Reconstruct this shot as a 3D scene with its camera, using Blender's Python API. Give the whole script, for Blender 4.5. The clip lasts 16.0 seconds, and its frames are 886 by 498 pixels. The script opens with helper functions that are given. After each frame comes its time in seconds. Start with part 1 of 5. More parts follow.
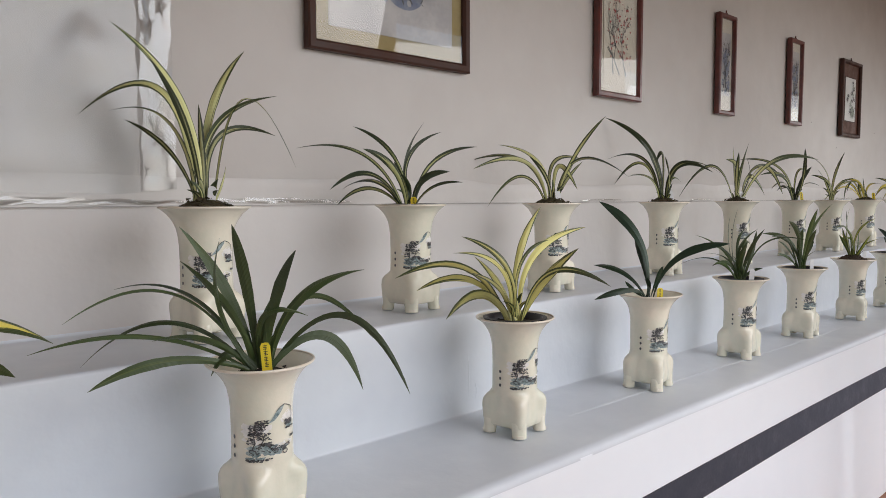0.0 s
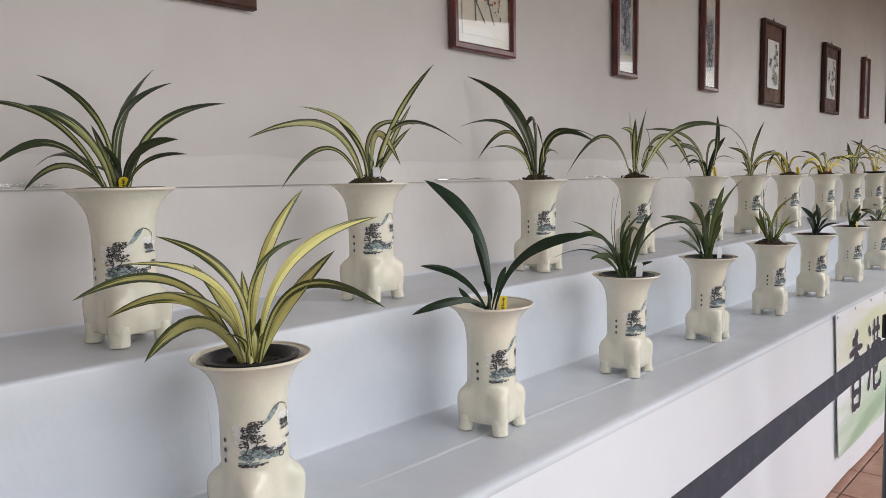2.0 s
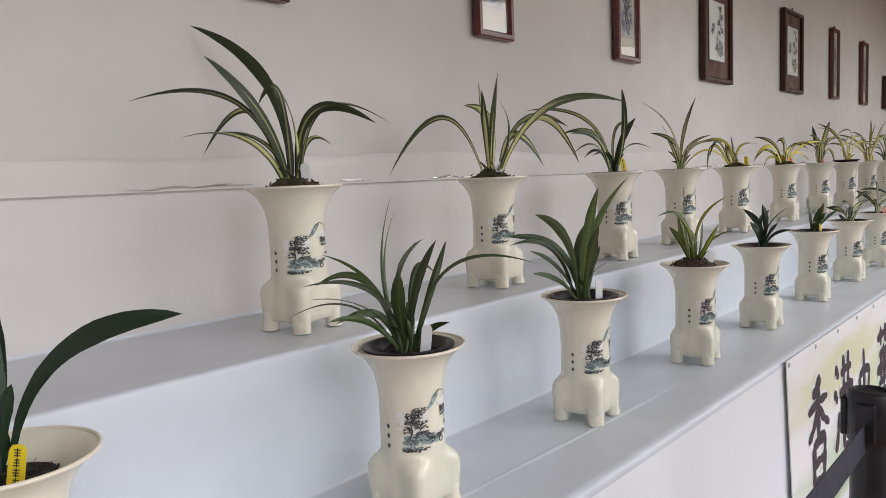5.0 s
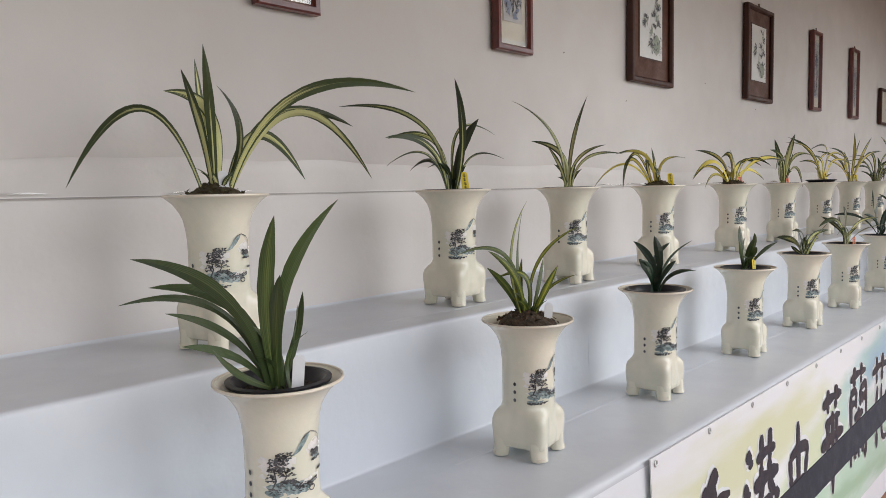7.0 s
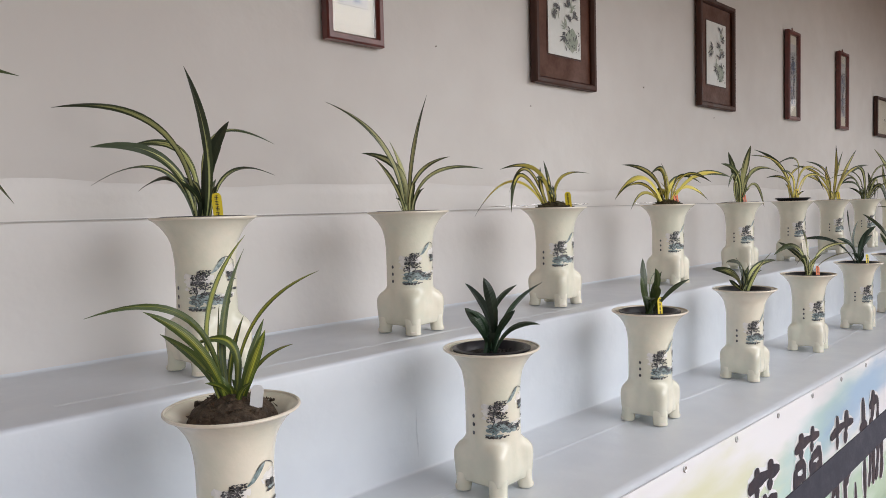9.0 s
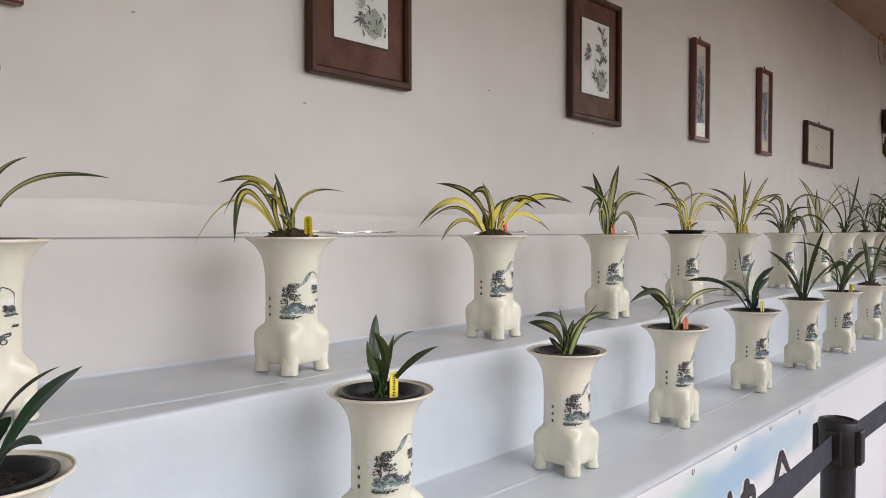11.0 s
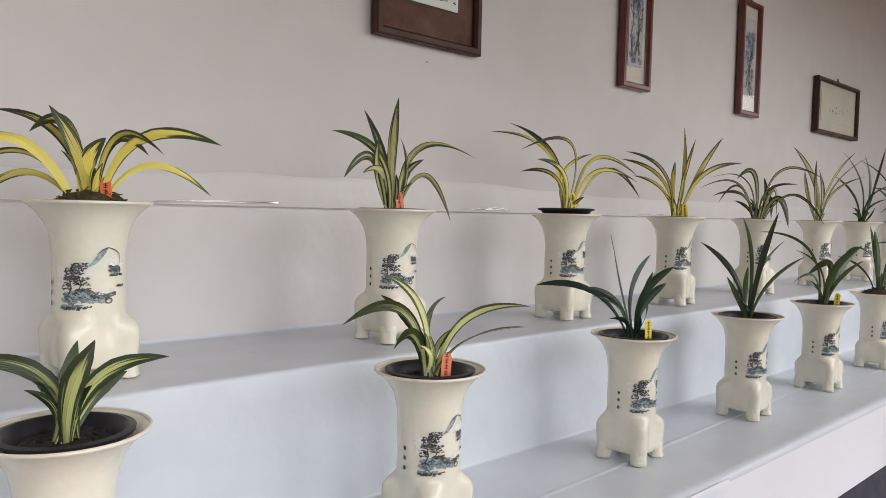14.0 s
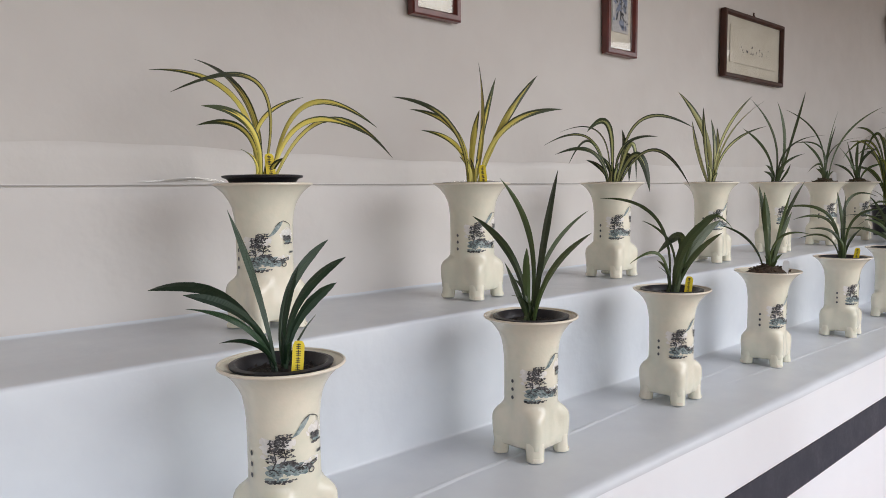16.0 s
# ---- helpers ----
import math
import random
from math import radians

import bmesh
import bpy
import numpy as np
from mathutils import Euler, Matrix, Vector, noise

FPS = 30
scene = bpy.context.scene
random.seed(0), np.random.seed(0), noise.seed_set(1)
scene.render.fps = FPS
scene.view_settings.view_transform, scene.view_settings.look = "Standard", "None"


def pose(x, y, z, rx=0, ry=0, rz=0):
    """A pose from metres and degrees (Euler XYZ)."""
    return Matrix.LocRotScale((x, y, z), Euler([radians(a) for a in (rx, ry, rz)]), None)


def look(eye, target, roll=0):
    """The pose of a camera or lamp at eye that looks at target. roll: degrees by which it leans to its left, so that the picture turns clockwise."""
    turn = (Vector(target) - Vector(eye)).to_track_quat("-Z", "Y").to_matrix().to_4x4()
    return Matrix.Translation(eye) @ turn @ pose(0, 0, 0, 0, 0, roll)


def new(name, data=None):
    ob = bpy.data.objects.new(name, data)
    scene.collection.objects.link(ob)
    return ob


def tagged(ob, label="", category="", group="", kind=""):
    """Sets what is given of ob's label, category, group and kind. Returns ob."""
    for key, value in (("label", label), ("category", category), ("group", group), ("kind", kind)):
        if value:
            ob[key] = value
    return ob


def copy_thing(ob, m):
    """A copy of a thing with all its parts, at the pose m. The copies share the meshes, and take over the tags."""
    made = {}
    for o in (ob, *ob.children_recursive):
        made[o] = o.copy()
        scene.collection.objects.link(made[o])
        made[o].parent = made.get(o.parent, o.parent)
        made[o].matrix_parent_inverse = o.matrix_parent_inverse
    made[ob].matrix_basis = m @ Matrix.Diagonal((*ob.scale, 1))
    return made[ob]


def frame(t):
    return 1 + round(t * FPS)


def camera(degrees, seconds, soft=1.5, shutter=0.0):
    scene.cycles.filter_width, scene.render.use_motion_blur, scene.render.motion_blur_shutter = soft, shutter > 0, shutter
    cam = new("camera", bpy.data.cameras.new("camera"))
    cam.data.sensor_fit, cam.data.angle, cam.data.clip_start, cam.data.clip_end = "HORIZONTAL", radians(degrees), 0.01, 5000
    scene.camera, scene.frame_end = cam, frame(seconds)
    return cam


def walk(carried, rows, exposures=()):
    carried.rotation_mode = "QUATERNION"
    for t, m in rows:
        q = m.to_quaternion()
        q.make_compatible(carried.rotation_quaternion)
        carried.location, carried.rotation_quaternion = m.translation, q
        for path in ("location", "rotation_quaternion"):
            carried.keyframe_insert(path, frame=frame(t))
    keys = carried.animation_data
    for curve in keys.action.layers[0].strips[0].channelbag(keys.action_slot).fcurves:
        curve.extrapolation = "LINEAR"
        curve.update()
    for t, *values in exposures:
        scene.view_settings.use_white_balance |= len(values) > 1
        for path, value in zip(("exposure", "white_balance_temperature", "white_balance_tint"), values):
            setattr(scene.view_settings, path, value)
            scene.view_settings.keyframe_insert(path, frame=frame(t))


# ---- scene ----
cam = camera(63.3, 16.0, soft=0.85)
PATH = [
    (0, (-0.643, -1.771, 1.325), (0.714, -0.309, 1.186), -0.2),
    (0.5, (-0.468, -1.792, 1.332), (0.889, -0.331, 1.174), 0.3),
    (1, (-0.315, -1.704, 1.322), (1.141, -0.344, 1.144), 1.0),
    (1.5, (-0.151, -1.625, 1.322), (1.365, -0.335, 1.134), -1.3),
    (2, (0.069, -1.626, 1.311), (1.519, -0.261, 1.124), -1.1),
    (2.5, (0.238, -1.638, 1.313), (1.663, -0.247, 1.13), -1.4),
    (3, (0.388, -1.541, 1.321), (1.811, -0.148, 1.136), -0.6),
    (3.5, (0.549, -1.493, 1.311), (1.999, -0.137, 1.063), -2.2),
    (4, (0.75, -1.539, 1.319), (2.131, -0.107, 1.113), -1.0),
    (4.5, (0.923, -1.517, 1.308), (2.313, -0.098, 1.082), -2.0),
    (5, (1.1, -1.456, 1.31), (2.573, -0.116, 1.118), -2.5),
    (5.2, (1.18, -1.452, 1.315), (2.683, -0.148, 1.116), -2.7),
    (7.3, (2.032, -1.539, 1.307), (3.446, -0.132, 1.163), -0.7),
    (7.5, (2.09, -1.569, 1.315), (3.471, -0.129, 1.166), -1.0),
    (8, (2.27, -1.56, 1.316), (3.69, -0.16, 1.17), -0.6),
    (8.5, (2.449, -1.538, 1.3), (3.932, -0.198, 1.214), -0.9),
    (9, (2.652, -1.55, 1.312), (4.057, -0.131, 1.203), -1.5),
    (9.5, (2.839, -1.623, 1.324), (4.214, -0.176, 1.199), -1.4),
    (10, (3.037, -1.581, 1.336), (4.502, -0.221, 1.281), 0.5),
    (10.2, (3.126, -1.571, 1.339), (4.608, -0.23, 1.274), -0.3),
    (12.3, (4.057, -1.575, 1.293), (5.397, -0.092, 1.213), -0.7),
    (12.5, (4.133, -1.585, 1.306), (5.455, -0.09, 1.173), -1.2),
    (13, (4.333, -1.517, 1.299), (5.736, -0.097, 1.178), 0.7),
    (13.5, (4.531, -1.469, 1.295), (5.973, -0.088, 1.181), 0.0),
    (14, (4.746, -1.527, 1.302), (6.085, -0.045, 1.205), 1.3),
    (14.5, (4.959, -1.532, 1.306), (6.327, -0.08, 1.153), 0.4),
    (15, (5.187, -1.511, 1.291), (6.608, -0.113, 1.121), -1.2),
    (15.5, (5.44, -1.577, 1.295), (6.782, -0.099, 1.172), -0.6),
    (16, (5.664, -1.569, 1.294), (6.995, -0.086, 1.129), -0.6),
]
walk(cam, [(t, look(eye, target, roll)) for t, eye, target, roll in PATH],
     exposures=[(0, 0.08), (3, 0.10), (5, 0.11), (8, 0.23), (10, 0.26), (12.5, 0.20), (16, 0.25)])

# ---- light ----
world = bpy.data.worlds.new("sky")
scene.world = world
world.use_nodes = True
sky = world.node_tree.nodes.new("ShaderNodeTexSky")
sky.sky_type, sky.sun_disc, sky.sun_elevation, sky.sun_rotation = "NISHITA", False, radians(50), radians(150)
world.node_tree.nodes["Background"].inputs["Strength"].default_value = 0.10
world.node_tree.links.new(sky.outputs[0], world.node_tree.nodes["Background"].inputs["Color"])
# Area lamps added for daylight from an unseen open side, aimed to balance tones.
OPENINGS = [(-2.2, 2.7, 17), (1.2, 2.7, 19), (4.6, 2.7, 20), (8.0, 2.7, 20), (11.4, 2.7, 19)]  # middle, width, watts
for ox, ow, watts in OPENINGS:
    lamp = bpy.data.lights.new("daylight", "AREA")
    lamp.shape, lamp.size, lamp.size_y, lamp.energy, lamp.color = "RECTANGLE", ow, 2.1, watts * 1.60, (0.97, 0.955, 0.965)
    lamp.spread = radians(122)
    new("daylight", lamp).matrix_world = look((ox, -2.95, 1.78), (ox - 0.9, -0.75, -0.18))


# ---- materials ----
def material(name, colour, rough=0.5, metal=0.0, coat=0.0, second=None, scale=8.0, amount=0.5, bump=0.0, bump_scale=60.0, detail=4.0, spec=0.5):
    """A surface with two scales of noise in its colour and a fine relief."""
    m = bpy.data.materials.new(name)
    m.use_nodes = True
    nt = m.node_tree
    b = nt.nodes["Principled BSDF"]
    b.inputs["Roughness"].default_value, b.inputs["Metallic"].default_value = rough, metal
    b.inputs["Coat Weight"].default_value, b.inputs["Coat Roughness"].default_value = coat, 0.08
    b.inputs["Specular IOR Level"].default_value = spec
    b.inputs["Base Color"].default_value = (*colour, 1)
    co = nt.nodes.new("ShaderNodeTexCoord")
    if second:
        n1, n2 = nt.nodes.new("ShaderNodeTexNoise"), nt.nodes.new("ShaderNodeTexNoise")
        n1.inputs["Scale"].default_value, n1.inputs["Detail"].default_value = scale, detail
        n2.inputs["Scale"].default_value, n2.inputs["Detail"].default_value = scale * 7, 2
        add = nt.nodes.new("ShaderNodeMath")
        add.operation = "MULTIPLY_ADD"
        add.inputs[1].default_value = 0.35
        ramp = nt.nodes.new("ShaderNodeMapRange")
        ramp.inputs[1].default_value, ramp.inputs[2].default_value = 0.5, 0.85
        ramp.inputs[4].default_value = amount
        mix = nt.nodes.new("ShaderNodeMix")
        mix.data_type = "RGBA"
        mix.inputs[6].default_value, mix.inputs[7].default_value = (*colour, 1), (*second, 1)
        info = nt.nodes.new("ShaderNodeObjectInfo")
        shift = nt.nodes.new("ShaderNodeVectorMath")
        shift.operation = "ADD"
        spread = nt.nodes.new("ShaderNodeMath")
        spread.operation = "MULTIPLY"
        spread.inputs[1].default_value = 37.0
        nt.links.new(info.outputs["Random"], spread.inputs[0])
        nt.links.new(co.outputs["Object"], shift.inputs[0])
        nt.links.new(spread.outputs[0], shift.inputs[1])
        for n in (n1, n2):
            nt.links.new(shift.outputs[0], n.inputs["Vector"])
        nt.links.new(n2.outputs[0], add.inputs[0])
        nt.links.new(n1.outputs[0], add.inputs[2])
        nt.links.new(add.outputs[0], ramp.inputs[0])
        nt.links.new(ramp.outputs[0], mix.inputs[0])
        nt.links.new(mix.outputs[2], b.inputs["Base Color"])
        if not metal:
            wear = nt.nodes.new("ShaderNodeMapRange")
            wear.inputs[1].default_value, wear.inputs[2].default_value = 0.45, 0.9
            wear.inputs[3].default_value, wear.inputs[4].default_value = max(rough * 0.72, 0.30) if rough >= 0.3 else rough * 0.8, min(1.0, rough * 1.35) if rough >= 0.3 else min(0.255, rough * 1.2)
            nt.links.new(add.outputs[0], wear.inputs[0])
            nt.links.new(wear.outputs[0], b.inputs["Roughness"])
    if bump:
        nb, bp = nt.nodes.new("ShaderNodeTexNoise"), nt.nodes.new("ShaderNodeBump")
        nb.inputs["Scale"].default_value, nb.inputs["Detail"].default_value = bump_scale, 5
        bp.inputs["Strength"].default_value, bp.inputs["Distance"].default_value = bump, 0.01
        nt.links.new(co.outputs["Object"], nb.inputs["Vector"])
        nt.links.new(nb.outputs[0], bp.inputs["Height"])
        nt.links.new(bp.outputs[0], b.inputs["Normal"])
    return m


def leaf_material(name, green, stripe, lo, hi, tips):
    """A leaf blade: stripes run along it (UV x across, y along); the tip stays green by `tips`."""
    m = bpy.data.materials.new(name)
    m.use_nodes = True
    nt = m.node_tree
    b = nt.nodes["Principled BSDF"]
    b.inputs["Roughness"].default_value = 0.38
    b.inputs["Subsurface Weight"].default_value = 0.0
    uv = nt.nodes.new("ShaderNodeUVMap")
    info = nt.nodes.new("ShaderNodeObjectInfo")
    sep, comb = nt.nodes.new("ShaderNodeSeparateXYZ"), nt.nodes.new("ShaderNodeCombineXYZ")
    nt.links.new(uv.outputs[0], sep.inputs[0])

    def op(kind, a, c=None):
        n = nt.nodes.new("ShaderNodeMath")
        n.operation = kind
        for i, s in enumerate((a, c)):
            if s is None:
                continue
            if isinstance(s, (int, float)):
                n.inputs[i].default_value = s
            else:
                nt.links.new(s, n.inputs[i])
        return n.outputs[0]

    nt.links.new(op("MULTIPLY", sep.outputs[0], 9.0), comb.inputs[0])
    nt.links.new(op("MULTIPLY", sep.outputs[1], 1.3), comb.inputs[1])
    nt.links.new(op("MULTIPLY", info.outputs["Random"], 50.0), comb.inputs[2])
    streak = nt.nodes.new("ShaderNodeTexNoise")
    streak.inputs["Scale"].default_value, streak.inputs["Detail"].default_value = 1.0, 3
    nt.links.new(comb.outputs[0], streak.inputs["Vector"])
    middle = op("SUBTRACT", 0.5, op("ABSOLUTE", op("SUBTRACT", sep.outputs[0], 0.5)))
    along = op("POWER", sep.outputs[1], 3.0)
    own = op("MULTIPLY", op("SUBTRACT", op("FRACT", op("MULTIPLY", info.outputs["Random"], 7.31)), 0.5), 0.42)
    f = op("ADD", op("ADD", op("ADD", streak.outputs[0], op("MULTIPLY", middle, 1.1)), own), op("MULTIPLY", along, -tips))
    ramp = nt.nodes.new("ShaderNodeMapRange")
    ramp.inputs[1].default_value, ramp.inputs[2].default_value = lo, hi
    nt.links.new(f, ramp.inputs[0])
    mix = nt.nodes.new("ShaderNodeMix")
    mix.data_type = "RGBA"
    mix.inputs[6].default_value, mix.inputs[7].default_value = (*green, 1), (*stripe, 1)
    nt.links.new(ramp.outputs[0], mix.inputs[0])
    hsv = nt.nodes.new("ShaderNodeHueSaturation")
    val = nt.nodes.new("ShaderNodeMapRange")
    val.inputs[3].default_value, val.inputs[4].default_value = 0.6, 1.35
    nt.links.new(info.outputs["Random"], val.inputs[0])
    nt.links.new(val.outputs[0], hsv.inputs["Value"])
    nt.links.new(mix.outputs[2], hsv.inputs["Color"])
    nt.links.new(hsv.outputs[0], b.inputs["Base Color"])
    ribs, bp = nt.nodes.new("ShaderNodeMath"), nt.nodes.new("ShaderNodeBump")
    ribs.operation = "SINE"
    nt.links.new(op("MULTIPLY", sep.outputs[0], 55.0), ribs.inputs[0])
    bp.inputs["Strength"].default_value, bp.inputs["Distance"].default_value = 0.25, 0.001
    nt.links.new(ribs.outputs[0], bp.inputs["Height"])
    nt.links.new(bp.outputs[0], b.inputs["Normal"])
    return m


GLAZE = material("ivory glaze", (0.86, 0.80, 0.66), 0.27, coat=0.22, second=(0.74, 0.74, 0.60), scale=9, amount=0.8, bump=0.16, bump_scale=28)
RIM = material("bare glaze edge", (0.78, 0.70, 0.56), 0.3, coat=0.4, second=(0.82, 0.76, 0.65), scale=20, amount=0.9)
INK = material("ink print", (0.014, 0.014, 0.014), 0.35, second=(0.16, 0.16, 0.165), scale=130, amount=0.9)
WASH = material("blue ink wash", (0.11, 0.175, 0.18), 0.35, second=(0.46, 0.53, 0.52), scale=150, amount=0.9)
PALEWASH = material("pale ink wash", (0.88, 0.85, 0.80), 0.3, second=(0.72, 0.71, 0.68), scale=70, amount=0.7)
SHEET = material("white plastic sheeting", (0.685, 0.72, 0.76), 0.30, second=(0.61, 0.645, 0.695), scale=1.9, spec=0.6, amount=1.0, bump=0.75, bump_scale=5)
# Brighter, cooler copy of SHEET: light on the front put into the colour.
LIT_SKIRT = material("white sheeting lit front", (0.915, 0.95, 0.99), 0.33, second=(0.88, 0.92, 0.965), scale=1.5, amount=0.9, bump=0.4, bump_scale=5)
WALLPAPER = material("pale wall sheeting", (0.635, 0.605, 0.575), 0.50, spec=0.28, second=(0.59, 0.555, 0.525), scale=1.3, amount=0.9, bump=0.8, bump_scale=4)
# Slightly lighter than the wall: sheen above the seam put in as colour.
BAND = material("overlapping sheet edge with painted sheen", (0.65, 0.62, 0.592), 0.38, second=(0.61, 0.58, 0.553), scale=2.2, amount=0.9, bump=0.6, bump_scale=6)
# Lighter copy of the wall sheeting, brightened to offset shade behind the pots.
LIFTED_PANEL = material("lightened lower wall sheeting", (0.69, 0.66, 0.635), 0.42, second=(0.63, 0.60, 0.58), scale=1.3, amount=0.9, bump=0.8, bump_scale=4)
CEILING = material("ceiling board", (0.48, 0.34, 0.23), 0.8, second=(0.40, 0.27, 0.18), scale=3, amount=0.8)
# For unseen walls; warm base chosen to tint their bounce on the display wall.
PLASTER = material("outer plaster", (0.60, 0.50, 0.41), 0.8, second=(0.5, 0.41, 0.33), scale=3, amount=0.8)
TILE = material("terracotta tile", (0.40, 0.215, 0.15), 0.45, second=(0.31, 0.165, 0.115), scale=7, amount=0.9, bump=0.1)
GROUT = material("grout", (0.30, 0.23, 0.19), 0.9, second=(0.2, 0.16, 0.14), scale=20)
REDWOOD = material("red lacquered wood", (0.15, 0.030, 0.022), 0.3, coat=0.3, second=(0.085, 0.017, 0.013), scale=16, amount=0.9)
DARKWOOD = material("dark walnut wood", (0.060, 0.028, 0.021), 0.5, spec=0.25, second=(0.075, 0.032, 0.022), scale=14, amount=0.9)
BROWNMAT = material("brown veneer", (0.115, 0.042, 0.022), 0.5, spec=0.25, second=(0.075, 0.028, 0.016), scale=12, amount=0.9)
PLAQUE = material("white porcelain plaque", (0.70, 0.70, 0.67), 0.3, second=(0.62, 0.63, 0.60), scale=9, amount=0.8)
PAPER = material("picture paper", (0.72, 0.67, 0.58), 0.8, second=(0.62, 0.56, 0.46), scale=6, amount=0.6)
OCHRE = material("ochre silk mount", (0.42, 0.33, 0.15), 0.7, second=(0.35, 0.27, 0.12), scale=18, amount=0.8)
SILK = material("grey picture silk", (0.60, 0.57, 0.55), 0.8, second=(0.48, 0.46, 0.46), scale=10, amount=0.9)
PAINT_INK = material("picture ink", (0.06, 0.06, 0.07), 0.8, second=(0.2, 0.2, 0.2), scale=40, amount=0.9)
PAINT_BLUE = material("picture blue wash", (0.20, 0.23, 0.32), 0.8, second=(0.36, 0.38, 0.44), scale=30, amount=0.9)
PAINT_RED = material("picture blossom", (0.45, 0.12, 0.12), 0.8)
PAINT_GREEN = material("picture green wash", (0.28, 0.33, 0.26), 0.8, second=(0.42, 0.44, 0.38), scale=30, amount=0.9)
BLACK = material("black plastic", (0.014, 0.014, 0.018), 0.38, spec=0.4, second=(0.035, 0.035, 0.04), scale=30, bump=0.05, bump_scale=200)
BELT = material("black woven belt", (0.040, 0.041, 0.056), 0.8, spec=0.25, second=(0.050, 0.051, 0.066), scale=25, bump=0.1, bump_scale=700)
SOIL = material("dark wet medium", (0.017, 0.015, 0.013), 0.7, spec=0.3, second=(0.032, 0.027, 0.022), scale=60, amount=0.8, bump=0.6, bump_scale=150)
BARK = material("bark medium", (0.085, 0.055, 0.032), 0.9, second=(0.04, 0.028, 0.018), scale=70, amount=1.0, bump=0.6, bump_scale=150)
MOSS = material("mossy medium", (0.07, 0.062, 0.022), 0.95, second=(0.045, 0.03, 0.016), scale=60, amount=1.0, bump=0.6, bump_scale=150)
YELLOW_TAG = material("yellow tag plastic", (0.85, 0.66, 0.02), 0.4, second=(0.75, 0.56, 0.02), scale=40)
ORANGE_TAG = material("orange tag plastic", (0.86, 0.20, 0.06), 0.4, second=(0.75, 0.16, 0.05), scale=40)
WHITE_TAG = material("white tag plastic", (0.80, 0.80, 0.80), 0.4, second=(0.7, 0.7, 0.72), scale=40)
TAG_INK = material("tag writing", (0.03, 0.025, 0.02), 0.6)
STEEL = material("nickel eyelet", (0.5, 0.5, 0.5), 0.3, metal=1.0)
VINYL = material("printed vinyl white", (0.90, 0.92, 0.93), 0.35, second=(0.86, 0.89, 0.89), scale=4, amount=0.8)


def banner_material():
    """Printed vinyl: soft washes of colour on white. Patches: middle x, z, half width, half height, slope, colour."""
    m = bpy.data.materials.new("printed vinyl wash")
    m.use_nodes = True
    nt = m.node_tree
    b = nt.nodes["Principled BSDF"]
    b.inputs["Roughness"].default_value = 0.36
    co, sep = nt.nodes.new("ShaderNodeTexCoord"), nt.nodes.new("ShaderNodeSeparateXYZ")
    nt.links.new(co.outputs["Object"], sep.inputs[0])
    brush = nt.nodes.new("ShaderNodeTexNoise")
    stretch = nt.nodes.new("ShaderNodeMapping")
    stretch.inputs["Rotation"].default_value[1] = -0.25
    stretch.inputs["Scale"].default_value = (2.2, 1, 9)
    nt.links.new(co.outputs["Object"], stretch.inputs["Vector"])
    nt.links.new(stretch.outputs[0], brush.inputs["Vector"])
    brush.inputs["Scale"].default_value, brush.inputs["Detail"].default_value = 1.6, 5

    def op(kind, a, c):
        n = nt.nodes.new("ShaderNodeMath")
        n.operation = kind
        for i, q in enumerate((a, c)):
            if isinstance(q, (int, float)):
                n.inputs[i].default_value = q
            else:
                nt.links.new(q, n.inputs[i])
        return n.outputs[0]

    colour = None
    for cx, cz, rx, rz, slope, rgb in (
            (0.6, 0.46, 0.75, 0.12, 0.02, (0.68, 0.72, 0.34)), (1.15, 0.34, 0.5, 0.12, 0.15, (0.60, 0.70, 0.33)),
            (0.7, 0.10, 0.9, 0.17, 0.02, (0.34, 0.60, 0.30)), (1.7, 0.16, 0.8, 0.22, 0.02, (0.30, 0.60, 0.38)), (2.6, 0.12, 0.7, 0.18, 0.0, (0.34, 0.62, 0.34)),
            (0.45, 0.05, 0.5, 0.05, 0.12, (0.08, 0.34, 0.08)), (1.35, 0.09, 0.5, 0.04, -0.05, (0.12, 0.40, 0.14)), (2.3, 0.06, 0.5, 0.05, 0.03, (0.12, 0.40, 0.14)),
            (1.75, 0.47, 0.5, 0.10, 0.16, (0.28, 0.62, 0.62)), (2.2, 0.50, 0.5, 0.085, 0.12, (0.14, 0.44, 0.74)), (2.65, 0.53, 0.3, 0.07, 0.05, (0.36, 0.62, 0.80))):
        u = op("DIVIDE", op("SUBTRACT", sep.outputs[0], cx), rx)
        w = op("DIVIDE", op("SUBTRACT", op("SUBTRACT", sep.outputs[2], cz), op("MULTIPLY", op("SUBTRACT", sep.outputs[0], cx), slope)), rz)
        d = op("SQRT", op("ADD", op("MULTIPLY", u, u), op("MULTIPLY", w, w)), 0)
        f = nt.nodes.new("ShaderNodeMapRange")
        f.interpolation_type = "SMOOTHSTEP"
        f.inputs[1].default_value, f.inputs[2].default_value, f.inputs[3].default_value, f.inputs[4].default_value = 1.25, 0.35, 0.0, 0.95
        nt.links.new(op("ADD", d, op("MULTIPLY", op("SUBTRACT", brush.outputs[0], 0.5), 1.3)), f.inputs[0])
        mix = nt.nodes.new("ShaderNodeMix")
        mix.data_type = "RGBA"
        mix.inputs[6].default_value, mix.inputs[7].default_value = (0.93, 0.95, 0.975, 1), (*(0.32 + 0.68 * c for c in rgb), 1)
        if colour:
            nt.links.new(colour, mix.inputs[6])
        nt.links.new(f.outputs[0], mix.inputs[0])
        colour = mix.outputs[2]
    nt.links.new(colour, b.inputs["Base Color"])
    return m


